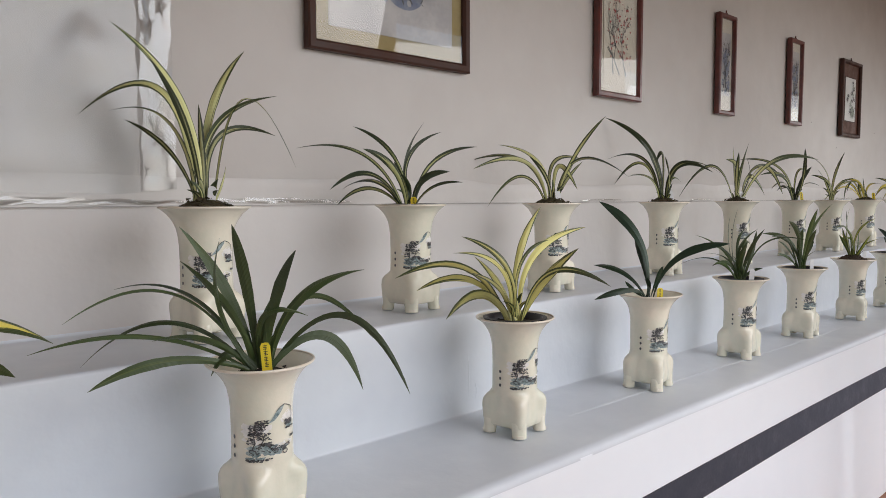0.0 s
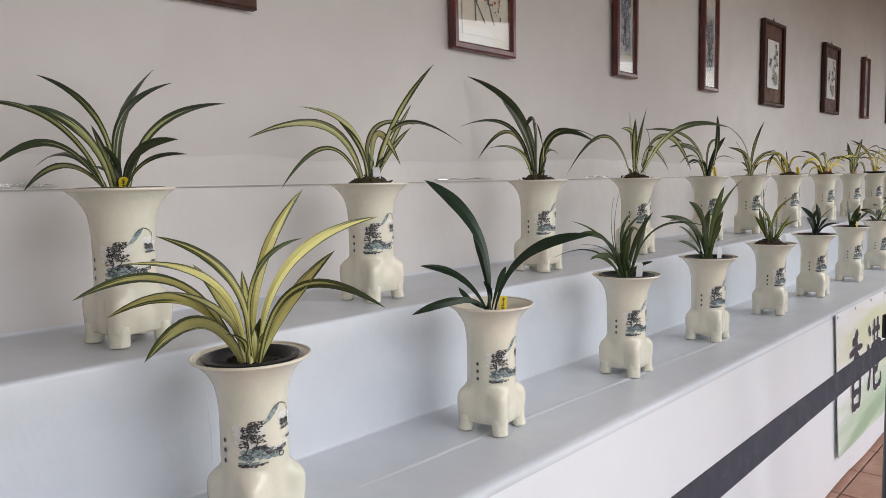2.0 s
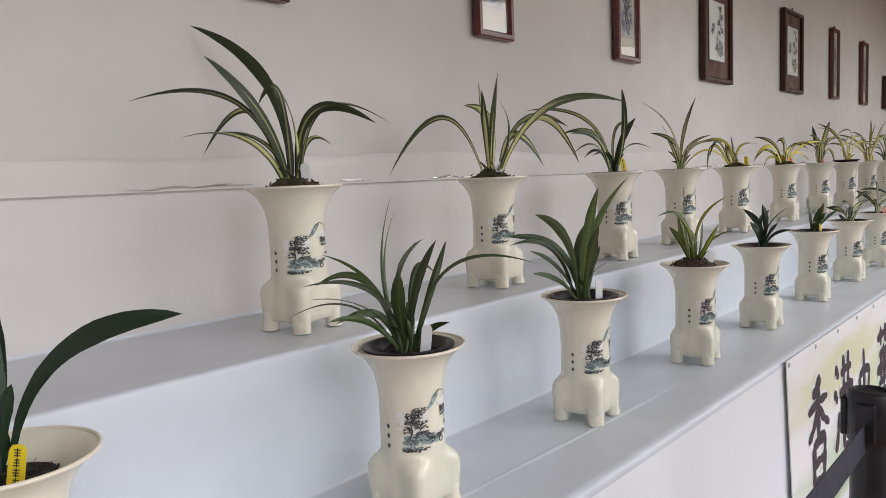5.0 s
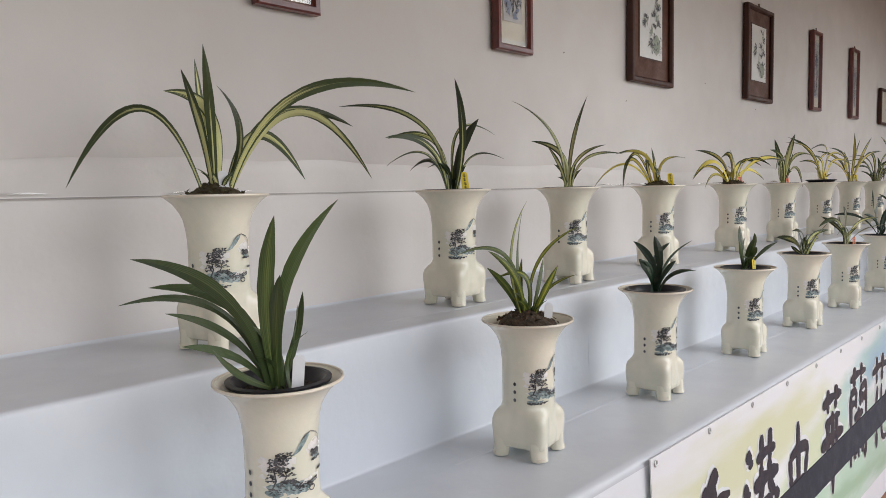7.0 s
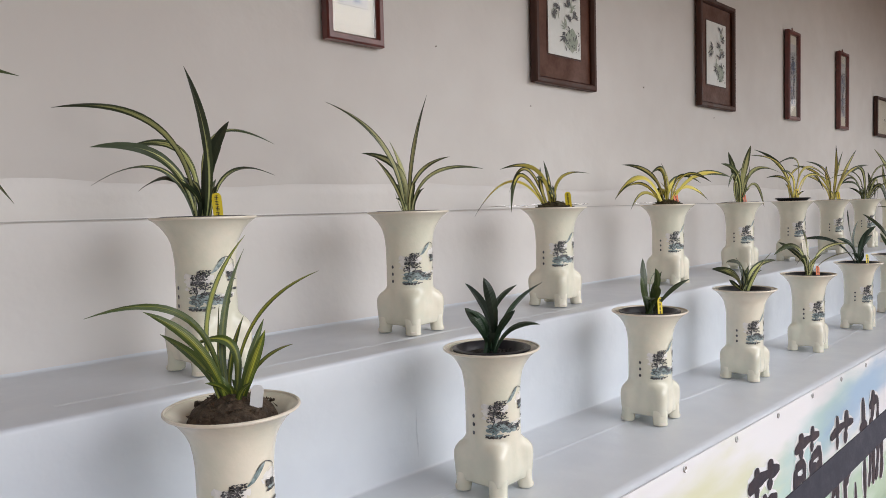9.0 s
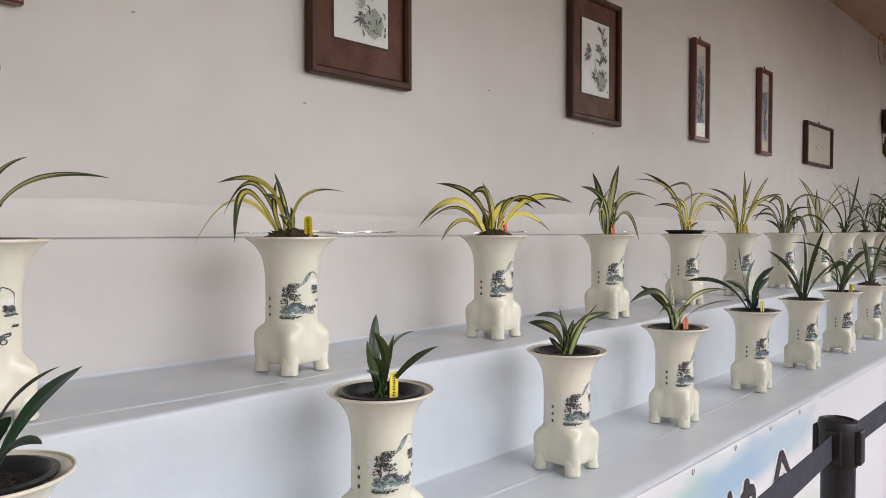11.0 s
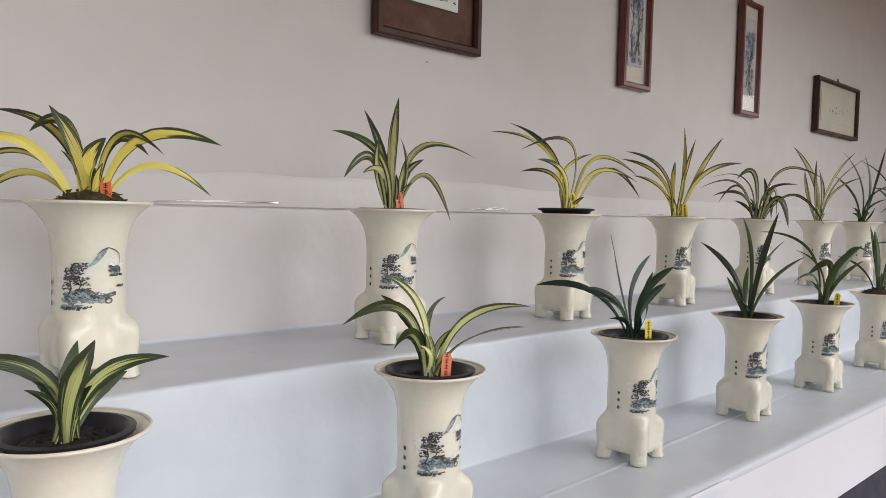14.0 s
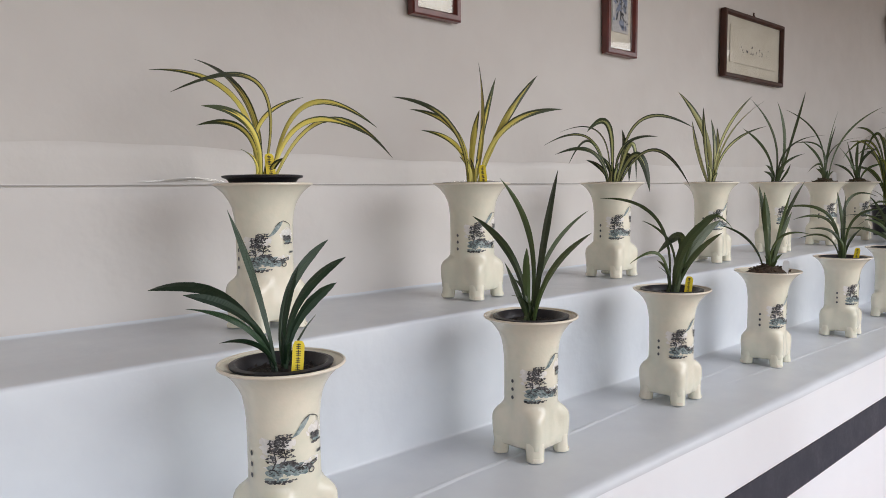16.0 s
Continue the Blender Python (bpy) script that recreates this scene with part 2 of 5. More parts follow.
PRINT = banner_material()
VINYL_INK = material("banner ink", (0.034, 0.033, 0.045), 0.45, second=(0.04, 0.042, 0.062), scale=25)
def clear_sheet(name, rough, haze=0.0, index=1.5):
    m = bpy.data.materials.new(name)
    m.use_nodes = True
    g = m.node_tree
    clear, gloss, fres, both = g.nodes.new("ShaderNodeBsdfTransparent"), g.nodes.new("ShaderNodeBsdfGlossy"), g.nodes.new("ShaderNodeFresnel"), g.nodes.new("ShaderNodeMixShader")
    gloss.inputs["Roughness"].default_value, fres.inputs["IOR"].default_value = rough, index
    g.links.new(fres.outputs[0], both.inputs[0])
    g.links.new(clear.outputs[0], both.inputs[1])
    g.links.new(gloss.outputs[0], both.inputs[2])
    g.links.new(both.outputs[0], g.nodes["Material Output"].inputs["Surface"])
    if haze:
        milk, dull = g.nodes.new("ShaderNodeBsdfDiffuse"), g.nodes.new("ShaderNodeMixShader")
        milk.inputs["Color"].default_value, dull.inputs[0].default_value = (0.85, 0.85, 0.86, 1), haze
        g.links.new(clear.outputs[0], dull.inputs[1])
        g.links.new(milk.outputs[0], dull.inputs[2])
        g.links.new(dull.outputs[0], both.inputs[1])
    return m


GLASS, FILM = clear_sheet("picture glass", 0.02, 0.0, 1.9), clear_sheet("clear tape", 0.12, 0.03, 2.1)
DULLFILM = clear_sheet("dull clear film", 0.24, 0.14, 1.7)
LEAF = {
    "g": leaf_material("green leaf", (0.054, 0.084, 0.027), (0.13, 0.165, 0.04), 0.98, 1.4, 0.1),
    "d": leaf_material("dark green leaf", (0.017, 0.042, 0.020), (0.03, 0.07, 0.022), 0.95, 1.4, 0.1),
    "s": leaf_material("striped dark leaf", (0.038, 0.056, 0.024), (0.46, 0.48, 0.19), 0.80, 0.92, 0.6),
    "v": leaf_material("striped green leaf", (0.048, 0.068, 0.024), (0.56, 0.56, 0.25), 0.64, 0.76, 0.5),
    "y": leaf_material("yellow striped leaf", (0.044, 0.060, 0.020), (0.72, 0.62, 0.13), 0.44, 0.56, 0.85),
    "c": leaf_material("cream yellow leaf", (0.060, 0.080, 0.026), (0.62, 0.58, 0.20), 0.64, 0.76, 0.4),
    "l": leaf_material("light green leaf", (0.060, 0.095, 0.018), (0.36, 0.38, 0.05), 0.74, 1.1, 0.1),
}


# ---- mesh helpers ----
def finish(name, bm, mat, parent=None, label="", smooth=False):
    me = bpy.data.meshes.new(name)
    bm.normal_update()
    bm.to_mesh(me)
    bm.free()
    for p in me.polygons:
        p.use_smooth = smooth
    if smooth:
        me.set_sharp_from_angle(angle=radians(42))
    me.materials.append(mat)
    ob = new(name, me)
    ob.parent = parent
    if label:
        ob["label"] = label
    return ob


def part(name, bm, mat, parent, label="", smooth=False):
    return finish(name, bm, mat, parent, label, smooth)


def share(name, me, parent, m=None):
    ob = new(name, me)
    ob.parent = parent
    if m is not None:
        ob.matrix_basis = m
    return ob


def add_box(bm, x0, x1, y0, y1, z0, z1, bevel=0.0, seg=2):
    made = bmesh.ops.create_cube(bm, size=1.0)["verts"]
    bmesh.ops.transform(bm, matrix=Matrix.LocRotScale(((x0 + x1) / 2, (y0 + y1) / 2, (z0 + z1) / 2), None, (x1 - x0, y1 - y0, z1 - z0)), verts=made)
    if bevel:
        edges = list({e for v in made for e in v.link_edges})
        bmesh.ops.bevel(bm, geom=edges, offset=bevel, segments=seg, profile=0.5, affect="EDGES")
    return bm


def box(*a, **k):
    return add_box(bmesh.new(), *a, **k)


def lathe(profile, steps=48):
    """Turns (r, z) pairs about z; the ends are closed where r is 0."""
    bm = bmesh.new()
    rings = []
    for r, z in profile:
        if r < 1e-6:
            rings.append([bm.verts.new((0, 0, z))])
        else:
            rings.append([bm.verts.new((r * math.cos(2 * math.pi * i / steps), r * math.sin(2 * math.pi * i / steps), z)) for i in range(steps)])
    for a, b in zip(rings, rings[1:]):
        for i in range(steps):
            j = (i + 1) % steps
            if len(a) == 1 and len(b) > 1:
                bm.faces.new((a[0], b[i], b[j]))
            elif len(b) == 1 and len(a) > 1:
                bm.faces.new((a[j], a[i], b[0]))
            elif len(a) > 1:
                bm.faces.new((a[i], b[i], b[j], a[j]))
    bmesh.ops.recalc_face_normals(bm, faces=bm.faces)
    return bm


def empty(name, m, label, category, group=""):
    ob = new(name)
    ob.matrix_basis = m
    return tagged(ob, label, category, group)


def structure(name, bm, mat, label="", smooth=False):
    return tagged(finish(name, bm, mat, None, label, smooth), kind="structure", category=name.split("_")[0])


# ---- the room ----
X0, X1, YB, HIGH = -3.6, 13.4, -3.0, 3.0
structure("floor", box(X0, X1, YB - 0.2, 0.2, -0.12, -0.012), GROUT, "grout bed under terracotta floor tiles")
structure("ceiling", box(X0, X1, YB - 0.2, 0.2, HIGH, HIGH + 0.12), CEILING, "brownish board ceiling above the display")
structure("wall_west", box(X0 - 0.15, X0, YB - 0.2, 0.2, -0.12, HIGH + 0.12), PLASTER, "plain end wall of the gallery")
structure("wall_east", box(X1, X1 + 0.15, YB - 0.2, 0.2, -0.12, HIGH + 0.12), PLASTER, "plain end wall of the gallery")


def wavy_wall(y, z0, z1, amp, name, mat, label, thick=0.06):
    """A wall face hung with sheeting that waves slightly, with a flat back."""
    bm = bmesh.new()
    nx, nz = 260, max(4, int((z1 - z0) / 0.06))
    grid = []
    for i in range(nx + 1):
        x = X0 + (X1 - X0) * i / nx
        grid.append([bm.verts.new((x, y + amp * noise.noise((x * 1.7, z0 + (z1 - z0) * k / nz * 1.2, y * 9)), z0 + (z1 - z0) * k / nz)) for k in range(nz + 1)])
    for i in range(nx):
        for k in range(nz):
            bm.faces.new((grid[i][k], grid[i + 1][k], grid[i + 1][k + 1], grid[i][k + 1]))
    ret = bmesh.ops.extrude_face_region(bm, geom=list(bm.faces))
    for v in ret["geom"]:
        if isinstance(v, bmesh.types.BMVert):
            v.co.y = y + thick
    bmesh.ops.recalc_face_normals(bm, faces=bm.faces)
    return structure(name, bm, mat, label, smooth=True)


WALL_Y, PANEL_Y, SEAM_Z = 0.006, -0.003, 1.313
wavy_wall(WALL_Y, SEAM_Z - 0.002, HIGH, 0.004, "wall_north", WALLPAPER, "pale wall covered with wrinkled sheeting", 0.2)
wavy_wall(PANEL_Y, 1.0, SEAM_Z, 0.004, "wall_panel", LIFTED_PANEL, "lower wall panel covered with sheeting lightened against the shade", 0.1)
# outer side, unseen: pillars, parapet and lintel added and sized to shape the daylight
structure("wall_south_parapet", box(X0, X1, YB - 0.2, YB, -0.12, 0.68), PLASTER, "unseen low parapet added under the open side")
structure("wall_south_lintel", box(X0, X1, YB - 0.2, YB, 2.85, HIGH), PLASTER, "unseen lintel added over the open side")
for i in range(len(OPENINGS) + 1):
    px = -3.9 + 3.4 * i + 0.0
    structure("wall_south_pillar", box(max(px - 0.33, X0), min(px + 0.33, X1), YB - 0.2, YB, 0.68, 2.85), PLASTER, "unseen plastered pillar added between openings")

# ---- stepped display bench, sheeted in white plastic ----
LOW, UP, FRONT, RISER = 0.739, 1.018, -0.79, -0.40


CREASES = [(0.9, 2.9, -0.600, LOW, 1, -0.045), (3.0, 5.2, -0.515, LOW, 2, -0.06), (5.3, 7.8, -0.635, LOW, 3, 0.10), (7.6, 9.4, -0.62, LOW, 4, -0.04),
           (3.0, 4.6, -0.31, UP, 7, -0.03)]  # from x, to x, y, height, seed, drift


def bench_sheet():
    """One sheet over two steps, with soft edges, light waves and a flat underside."""
    prof = []
    def corner(y, z, r, a0, a1, n=5):
        for k in range(n + 1):
            a = radians(a0 + (a1 - a0) * k / n)
            prof.append((y + r * math.cos(a), z + r * math.sin(a)))
    for k in range(9):
        prof.append((FRONT - 0.03 + 0.03 * k / 8, 0.01 + (LOW - 0.05) * k / 8))
    corner(FRONT + 0.022, LOW - 0.022, 0.022, 176, 92, 7)
    for k in range(1, 8):
        prof.append((FRONT + 0.026 + (RISER - FRONT - 0.036) * k / 8, LOW))
    corner(RISER - 0.006, LOW + 0.006, 0.006, -85, -5)
    for k in range(1, 5):
        prof.append((RISER, LOW + 0.02 + (UP - LOW - 0.05) * k / 5))
    corner(RISER + 0.009, UP - 0.009, 0.009, 175, 92)
    for k in range(1, 8):
        prof.append((RISER + 0.02 + (PANEL_Y - RISER - 0.038) * k / 7, UP))
    corner(PANEL_Y - 0.015, UP + 0.008, 0.008, -88, -8, 4)
    bm = bmesh.new()
    nx, rows = 340, []
    for i in range(nx + 1):
        x = X0 + 0.3 + (X1 - 0.8 - X0) * i / nx
        row = []
        for j, (y, z) in enumerate(prof):
            hang = 1.0 if z < LOW - 0.04 else 0.25
            w = noise.noise((x * 2.1, y * 3, z * 1.3)) * 0.007 * hang + noise.noise((x * 7.3, y * 9 + 4, z * 2)) * 0.003 * hang
            row.append(bm.verts.new((x, y + w * (1 if z < LOW - 0.04 or LOW + 0.03 < z < UP - 0.03 else 0.3), z + (0.0012 * noise.noise((x * 5, y * 11, 3)) if hang < 1 else 0) - (0.001 if hang < 1 else 0))))
        rows.append(row)
    for a, b in zip(rows, rows[1:]):
        for j in range(len(prof) - 1):
            bm.faces.new((a[j], b[j], b[j + 1], a[j + 1]))
    ret = bmesh.ops.extrude_face_region(bm, geom=list(bm.faces))
    for v in ret["geom"]:
        if isinstance(v, bmesh.types.BMVert):
            v.co.y += 0.02
            v.co.z -= 0.012
    bmesh.ops.recalc_face_normals(bm, faces=bm.faces)
    return bm


bench = empty("display_bench", pose(0, 0, 0), "long two-step display bench covered in white plastic sheeting", "display bench")
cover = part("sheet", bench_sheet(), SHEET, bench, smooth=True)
# Faces below the front edge take the lighter copy, as if better lit.
cover.data.materials.append(LIT_SKIRT)
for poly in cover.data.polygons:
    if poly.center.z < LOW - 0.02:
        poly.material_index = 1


def crease(x0, x1, y, z, seed, slant=0.0):
    """A soft fold in the sheeting that wanders along a step and fades at both ends."""
    bm = bmesh.new()
    prev = None
    n = int((x1 - x0) / 0.03)
    for k in range(n + 1):
        u = k / n
        x = x0 + (x1 - x0) * u
        yy = y + slant * u + 0.012 * noise.noise((x * 1.7, seed, 0)) + 0.003 * noise.noise((x * 9, seed, 4))
        tall = 0.0014 * min(1.0, 6 * u, 6 * (1 - u)) * (0.8 + 0.3 * noise.noise((x * 3, seed, 7)))
        row = [bm.verts.new((x, yy + dy, z - 0.004 + dz * (tall + 0.004))) for dy, dz in ((-0.014, 0), (-0.006, 0.72), (-0.001, 1.0), (0.002, 0.97), (0.006, 0.70), (0.014, 0))]
        if prev:
            for i in range(5):
                bm.faces.new((prev[i], row[i], row[i + 1], prev[i + 1]))
        prev = row
    bmesh.ops.recalc_face_normals(bm, faces=bm.faces)
    return bm


for cx0, cx1, cy, cz, cs, cl in CREASES:
    part("crease", crease(cx0, cx1, cy, cz, cs, cl), SHEET, bench, smooth=True)
def upright_fold(x, z0, z1, seed):
    """A narrow upright pinch in the sheeting of the riser."""
    bm = bmesh.new()
    prev = None
    for k in range(15):
        u = k / 14
        xx = x + 0.004 * noise.noise((u * 3, seed, 1)) - 0.006 * u
        tall = 0.0022 * math.sin(math.pi * u) ** 0.5 + 0.0005
        row = [bm.verts.new((xx + dx, RISER + 0.0015 - dy * tall, z0 + (z1 - z0) * u)) for dx, dy in ((-0.008, -0.4), (-0.003, 0.6), (0, 1.0), (0.0025, 0.5), (0.008, -0.4))]
        if prev:
            for i in range(4):
                bm.faces.new((prev[i], prev[i + 1], row[i + 1], row[i]))
        prev = row
    bmesh.ops.recalc_face_normals(bm, faces=bm.faces)
    return bm


for fx, fz0, fz1, fs in ((0.727, LOW + 0.01, LOW + 0.20, 1), (2.63, LOW + 0.03, LOW + 0.17, 2), (3.70, LOW + 0.02, LOW + 0.16, 3), (0.755, LOW + 0.02, LOW + 0.10, 4)):
    part("fold", upright_fold(fx, fz0, fz1, fs), SHEET, bench, smooth=True)
part("frame", box(X0 + 0.35, X1 - 0.6, FRONT + 0.06, PANEL_Y - 0.02, -0.012, LOW - 0.05), CEILING, bench)
part("step", box(X0 + 0.35, X1 - 0.6, RISER + 0.06, PANEL_Y - 0.02, LOW - 0.05, UP - 0.05), CEILING, bench)

# ---- sheet folds: tape along the seams ----
def tape(x0, x1, z0, z1, y, seed, fx, fz, amp, cell=0.01, mat=None):
    """Crumpled clear film: a thin wrinkled strip that hugs the sheeting behind it."""
    bm = bmesh.new()
    nu, nv = max(8, int((x1 - x0) / cell)), max(5, int((z1 - z0) / cell))
    g = []
    for i in range(nu + 1):
        x = x0 + (x1 - x0) * i / nu
        col = []
        for k in range(nv + 1):
            z = z0 + (z1 - z0) * k / nv * ((0.15 + 0.85 * math.sin(math.pi * i / nu) ** 0.6 * (0.6 + 0.4 * noise.noise((x * 9, seed, 1)))) if fz > 20 else 1.0)
            w = abs(noise.noise((x * fx, z * fz, seed))) + 0.5 * abs(noise.noise((x * fx * 2.7, z * fz * 2.7, seed + 5)))
            fray = 0.007 * noise.noise((x * 14 + seed, z * 14, 2)) * (1 if k in (0, nv) or i in (0, nu) else 0.3)
            col.append(bm.verts.new((x + fray, y - 0.003 - amp * w, z + fray)))
        g.append(col)
    for i in range(nu):
        for k in range(nv):
            bm.faces.new((g[i][k], g[i + 1][k], g[i + 1][k + 1], g[i][k + 1]))
    return tagged(finish("seam_tape", bm, mat or FILM, None, "", True), "crumpled glossy clear film over the wall sheeting", "film", "clear films on the wall")


for a, b, s in ((-1.2, 0.12, 1), (0.16, 0.62, 2), (1.75, 2.05, 4), (2.3, 2.42, 5), (2.66, 2.86, 6), (4.4, 4.95, 8), (5.3, 5.6, 9), (6.2, 6.4, 10), (7.1, 7.3, 11)):
    tape(a, b, SEAM_Z + 0.004, SEAM_Z + (0.024 + 0.008 * (s % 2) if b < 1 else 0.011), WALL_Y - 0.009, s, 7, 60, 0.006 if b < 1 else 0.003)
band = bmesh.new()
cols = []
for i in range(331):
    x = X0 + 0.05 + (X1 - X0 - 0.1) * i / 330
    top = 0.072 + 0.030 * noise.noise((x * 0.9, 3, 1)) + 0.008 * noise.noise((x * 5, 8, 1))
    cols.append([band.verts.new((x, WALL_Y - 0.0055 - (0.0022 * abs(noise.noise((x * 3, k * 0.7, 5))) if k < 5 else -0.0030), SEAM_Z - 0.001 + top * k / 5)) for k in range(6)])
for p, q in zip(cols, cols[1:]):
    for k in range(5):
        band.faces.new((p[k], q[k], q[k + 1], p[k + 1]))
structure("trim_band", band, BAND, "overlapping edge of the wall sheeting above the seam, lightened as sheen", smooth=True)
tape(0.012, 0.09, 1.35, 2.6, WALL_Y - 0.006, 20, 45, 4, 0.010)
tape(-1.8, 0.005, 1.34, 2.65, WALL_Y - 0.004, 30, 5, 3, 0.012, 0.02, DULLFILM)
# Dark bead along the seam: the sheet edge's shadow, put in as colour.
structure("trim", box(X0 + 0.02, X1 - 0.02, PANEL_Y - 0.009, PANEL_Y - 0.0055, SEAM_Z - 0.004, SEAM_Z - 0.0022), material("seam shadow tone", (0.30, 0.28, 0.27), 0.6, second=(0.5, 0.48, 0.46), scale=3, amount=1.0), "thin dark strip painted as the shadow of the sheeting's edge")

# ---- banner with brush lettering ----
BX0, BX1, BZ0, BZ1, BY = 3.295, 6.27, 0.13, 0.735, FRONT - 0.036
banner = empty("banner", pose(BX0, BY, BZ0, -2.6), "white vinyl banner with green and blue washes and black brush lettering", "banner")
part("sheet", box(0, BX1 - BX0, -0.003, 0.0, 0, BZ1 - BZ0), PRINT, banner)


def brush(bm, points, wide, y, seed):
    """One brush stroke along points of a character's square: heavy at the start, swelling, drawn to a point."""
    rnd = random.Random(seed)
    n = 14
    path, segs = [], len(points) - 1
    for k in range(n + 1):
        u = k / n * segs
        i = min(int(u), segs - 1)
        f = u - i
        p0, p1, p2, p3 = points[max(i - 1, 0)], points[i], points[i + 1], points[min(i + 2, segs)]
        path.append([0.5 * (2 * p1[c] + (p2[c] - p0[c]) * f + (2 * p0[c] - 5 * p1[c] + 4 * p2[c] - p3[c]) * f * f + (3 * p1[c] - p0[c] - 3 * p2[c] + p3[c]) * f ** 3) for c in (0, 1)])
    swell = rnd.uniform(0.75, 1.15)
    prev = None
    for k, (px, pz) in enumerate(path):
        u = k / n
        q, r = path[max(k - 1, 0)], path[min(k + 1, n)]
        d = Vector((r[0] - q[0], r[1] - q[1])).normalized()
        w = wide * swell * (0.55 + 0.6 * math.sin(math.pi * min(1.0, u * 1.25 + 0.12)) if u < 0.7 else 0.35 + 0.75 * math.cos((u - 0.7) / 0.3 * 1.45)) * rnd.uniform(0.92, 1.08)
        if k == 0:
            w *= 0.55
        pair = [bm.verts.new((px - d.y * w * e, y, pz + d.x * w * e)) for e in (1, -1)]
        if prev:
            bm.faces.new((prev[0], prev[1], pair[1], pair[0]))
        prev = pair


# strokes of each character in a unit square, x to the side and z up
GLYPHS = [
    [((.60, .98), (.45, .90), (.28, .84)), ((.10, .72), (.45, .76), (.88, .76)), ((.50, .90), (.49, .70), (.47, .44)), ((.46, .70), (.30, .56), (.08, .46)), ((.54, .70), (.70, .58), (.94, .48)),
     ((.28, .38), (.27, .20), (.25, .00)), ((.28, .38), (.55, .41), (.72, .38), (.70, .20), (.66, .00)), ((.30, .20), (.48, .22), (.64, .21)), ((.28, .03), (.46, .04), (.66, .03))],
    [((.10, .90), (.18, .85), (.22, .78)), ((.02, .66), (.10, .62), (.15, .55)), ((.04, .08), (.14, .22), (.24, .44)), ((.50, .98), (.49, .80), (.47, .62)), ((.74, .99), (.72, .80), (.69, .62)), ((.36, .80), (.60, .83), (.88, .82)),
     ((.28, .60), (.60, .63), (.96, .62)), ((.52, .60), (.42, .46), (.28, .36)), ((.68, .60), (.80, .48), (.98, .40)), ((.46, .42), (.62, .44), (.74, .42), (.70, .28)), ((.48, .27), (.58, .28), (.70, .28)), ((.46, .42), (.43, .22), (.46, .06), (.66, .04), (.90, .08), (.92, .20))],
    [((.16, .70), (.18, .58), (.20, .40)), ((.16, .70), (.50, .74), (.86, .70), (.82, .56), (.76, .42)), ((.20, .42), (.48, .44), (.78, .43)), ((.50, .99), (.49, .60), (.48, .30), (.46, -.02))],
    [((.12, .86), (.48, .89), (.90, .88)), ((.34, .99), (.33, .88), (.32, .76)), ((.68, .99), (.66, .88), (.63, .76)), ((.20, .66), (.50, .69), (.82, .68)), ((.04, .48), (.46, .51), (.96, .50)), ((.32, .72), (.31, .58), (.30, .34)), ((.68, .72), (.67, .58), (.66, .34)),
     ((.16, .32), (.50, .34), (.84, .33)), ((.10, .18), (.48, .20), (.92, .19)), ((.50, .76), (.50, .40), (.48, -.04))],
    [((.14, .88), (.48, .91), (.90, .90)), ((.34, 1.0), (.33, .90), (.31, .79)), ((.70, 1.0), (.67, .90), (.64, .79)), ((.14, .74), (.13, .40), (.10, .00)), ((.14, .74), (.28, .75), (.40, .73), (.38, .56)), ((.15, .62), (.26, .63), (.38, .62)),
     ((.62, .73), (.76, .75), (.90, .73), (.89, .40), (.84, .00), (.74, .06)), ((.62, .73), (.61, .64), (.60, .55)), ((.62, .62), (.74, .63), (.88, .62)), ((.30, .46), (.50, .48), (.72, .47)), ((.34, .36), (.35, .28), (.36, .20)), ((.34, .36), (.52, .38), (.66, .36), (.64, .21)), ((.50, .56), (.49, .30), (.48, .02)), ((.46, .22), (.36, .12), (.26, .06)), ((.54, .22), (.64, .13), (.72, .06))],
    [((.08, .84), (.48, .88), (.94, .86)), ((.34, 1.0), (.33, .86), (.30, .70)), ((.70, 1.0), (.66, .86), (.60, .70)), ((.36, .66), (.24, .46), (.06, .28)), ((.26, .46), (.26, .24), (.25, -.02)), ((.90, .54), (.74, .42), (.52, .30)), ((.58, .66), (.55, .36), (.57, .08), (.76, .02), (.94, .08), (.95, .26))],
    [((.02, .66), (.16, .69), (.32, .68)), ((.18, .98), (.17, .50), (.15, -.02)), ((.44, .84), (.66, .88), (.82, .85), (.80, .68), (.72, .62)), ((.64, .99), (.58, .78), (.42, .58)), ((.36, .38), (.48, .41), (.56, .38), (.54, .14), (.48, .06)), ((.46, .54), (.42, .28), (.32, .06)), ((.68, .38), (.82, .41), (.94, .38), (.92, .14), (.84, .04)), ((.80, .54), (.76, .28), (.64, .06))],
    [((.50, 1.0), (.34, .82), (.04, .60)), ((.50, 1.0), (.70, .82), (.98, .64)), ((.36, .72), (.50, .74), (.64, .73)), ((.26, .60), (.25, .50), (.27, .40)), ((.26, .60), (.52, .63), (.76, .60), (.74, .42)), ((.40, .56), (.43, .50), (.44, .45)), ((.62, .56), (.57, .50), (.55, .45)), ((.28, .41), (.50, .42), (.74, .42)),
     ((.32, .32), (.31, .16), (.30, -.02)), ((.32, .32), (.52, .34), (.70, .32), (.69, .16), (.66, -.02)), ((.32, .16), (.50, .17), (.68, .16)), ((.31, .01), (.48, .02), (.67, .01))],
]
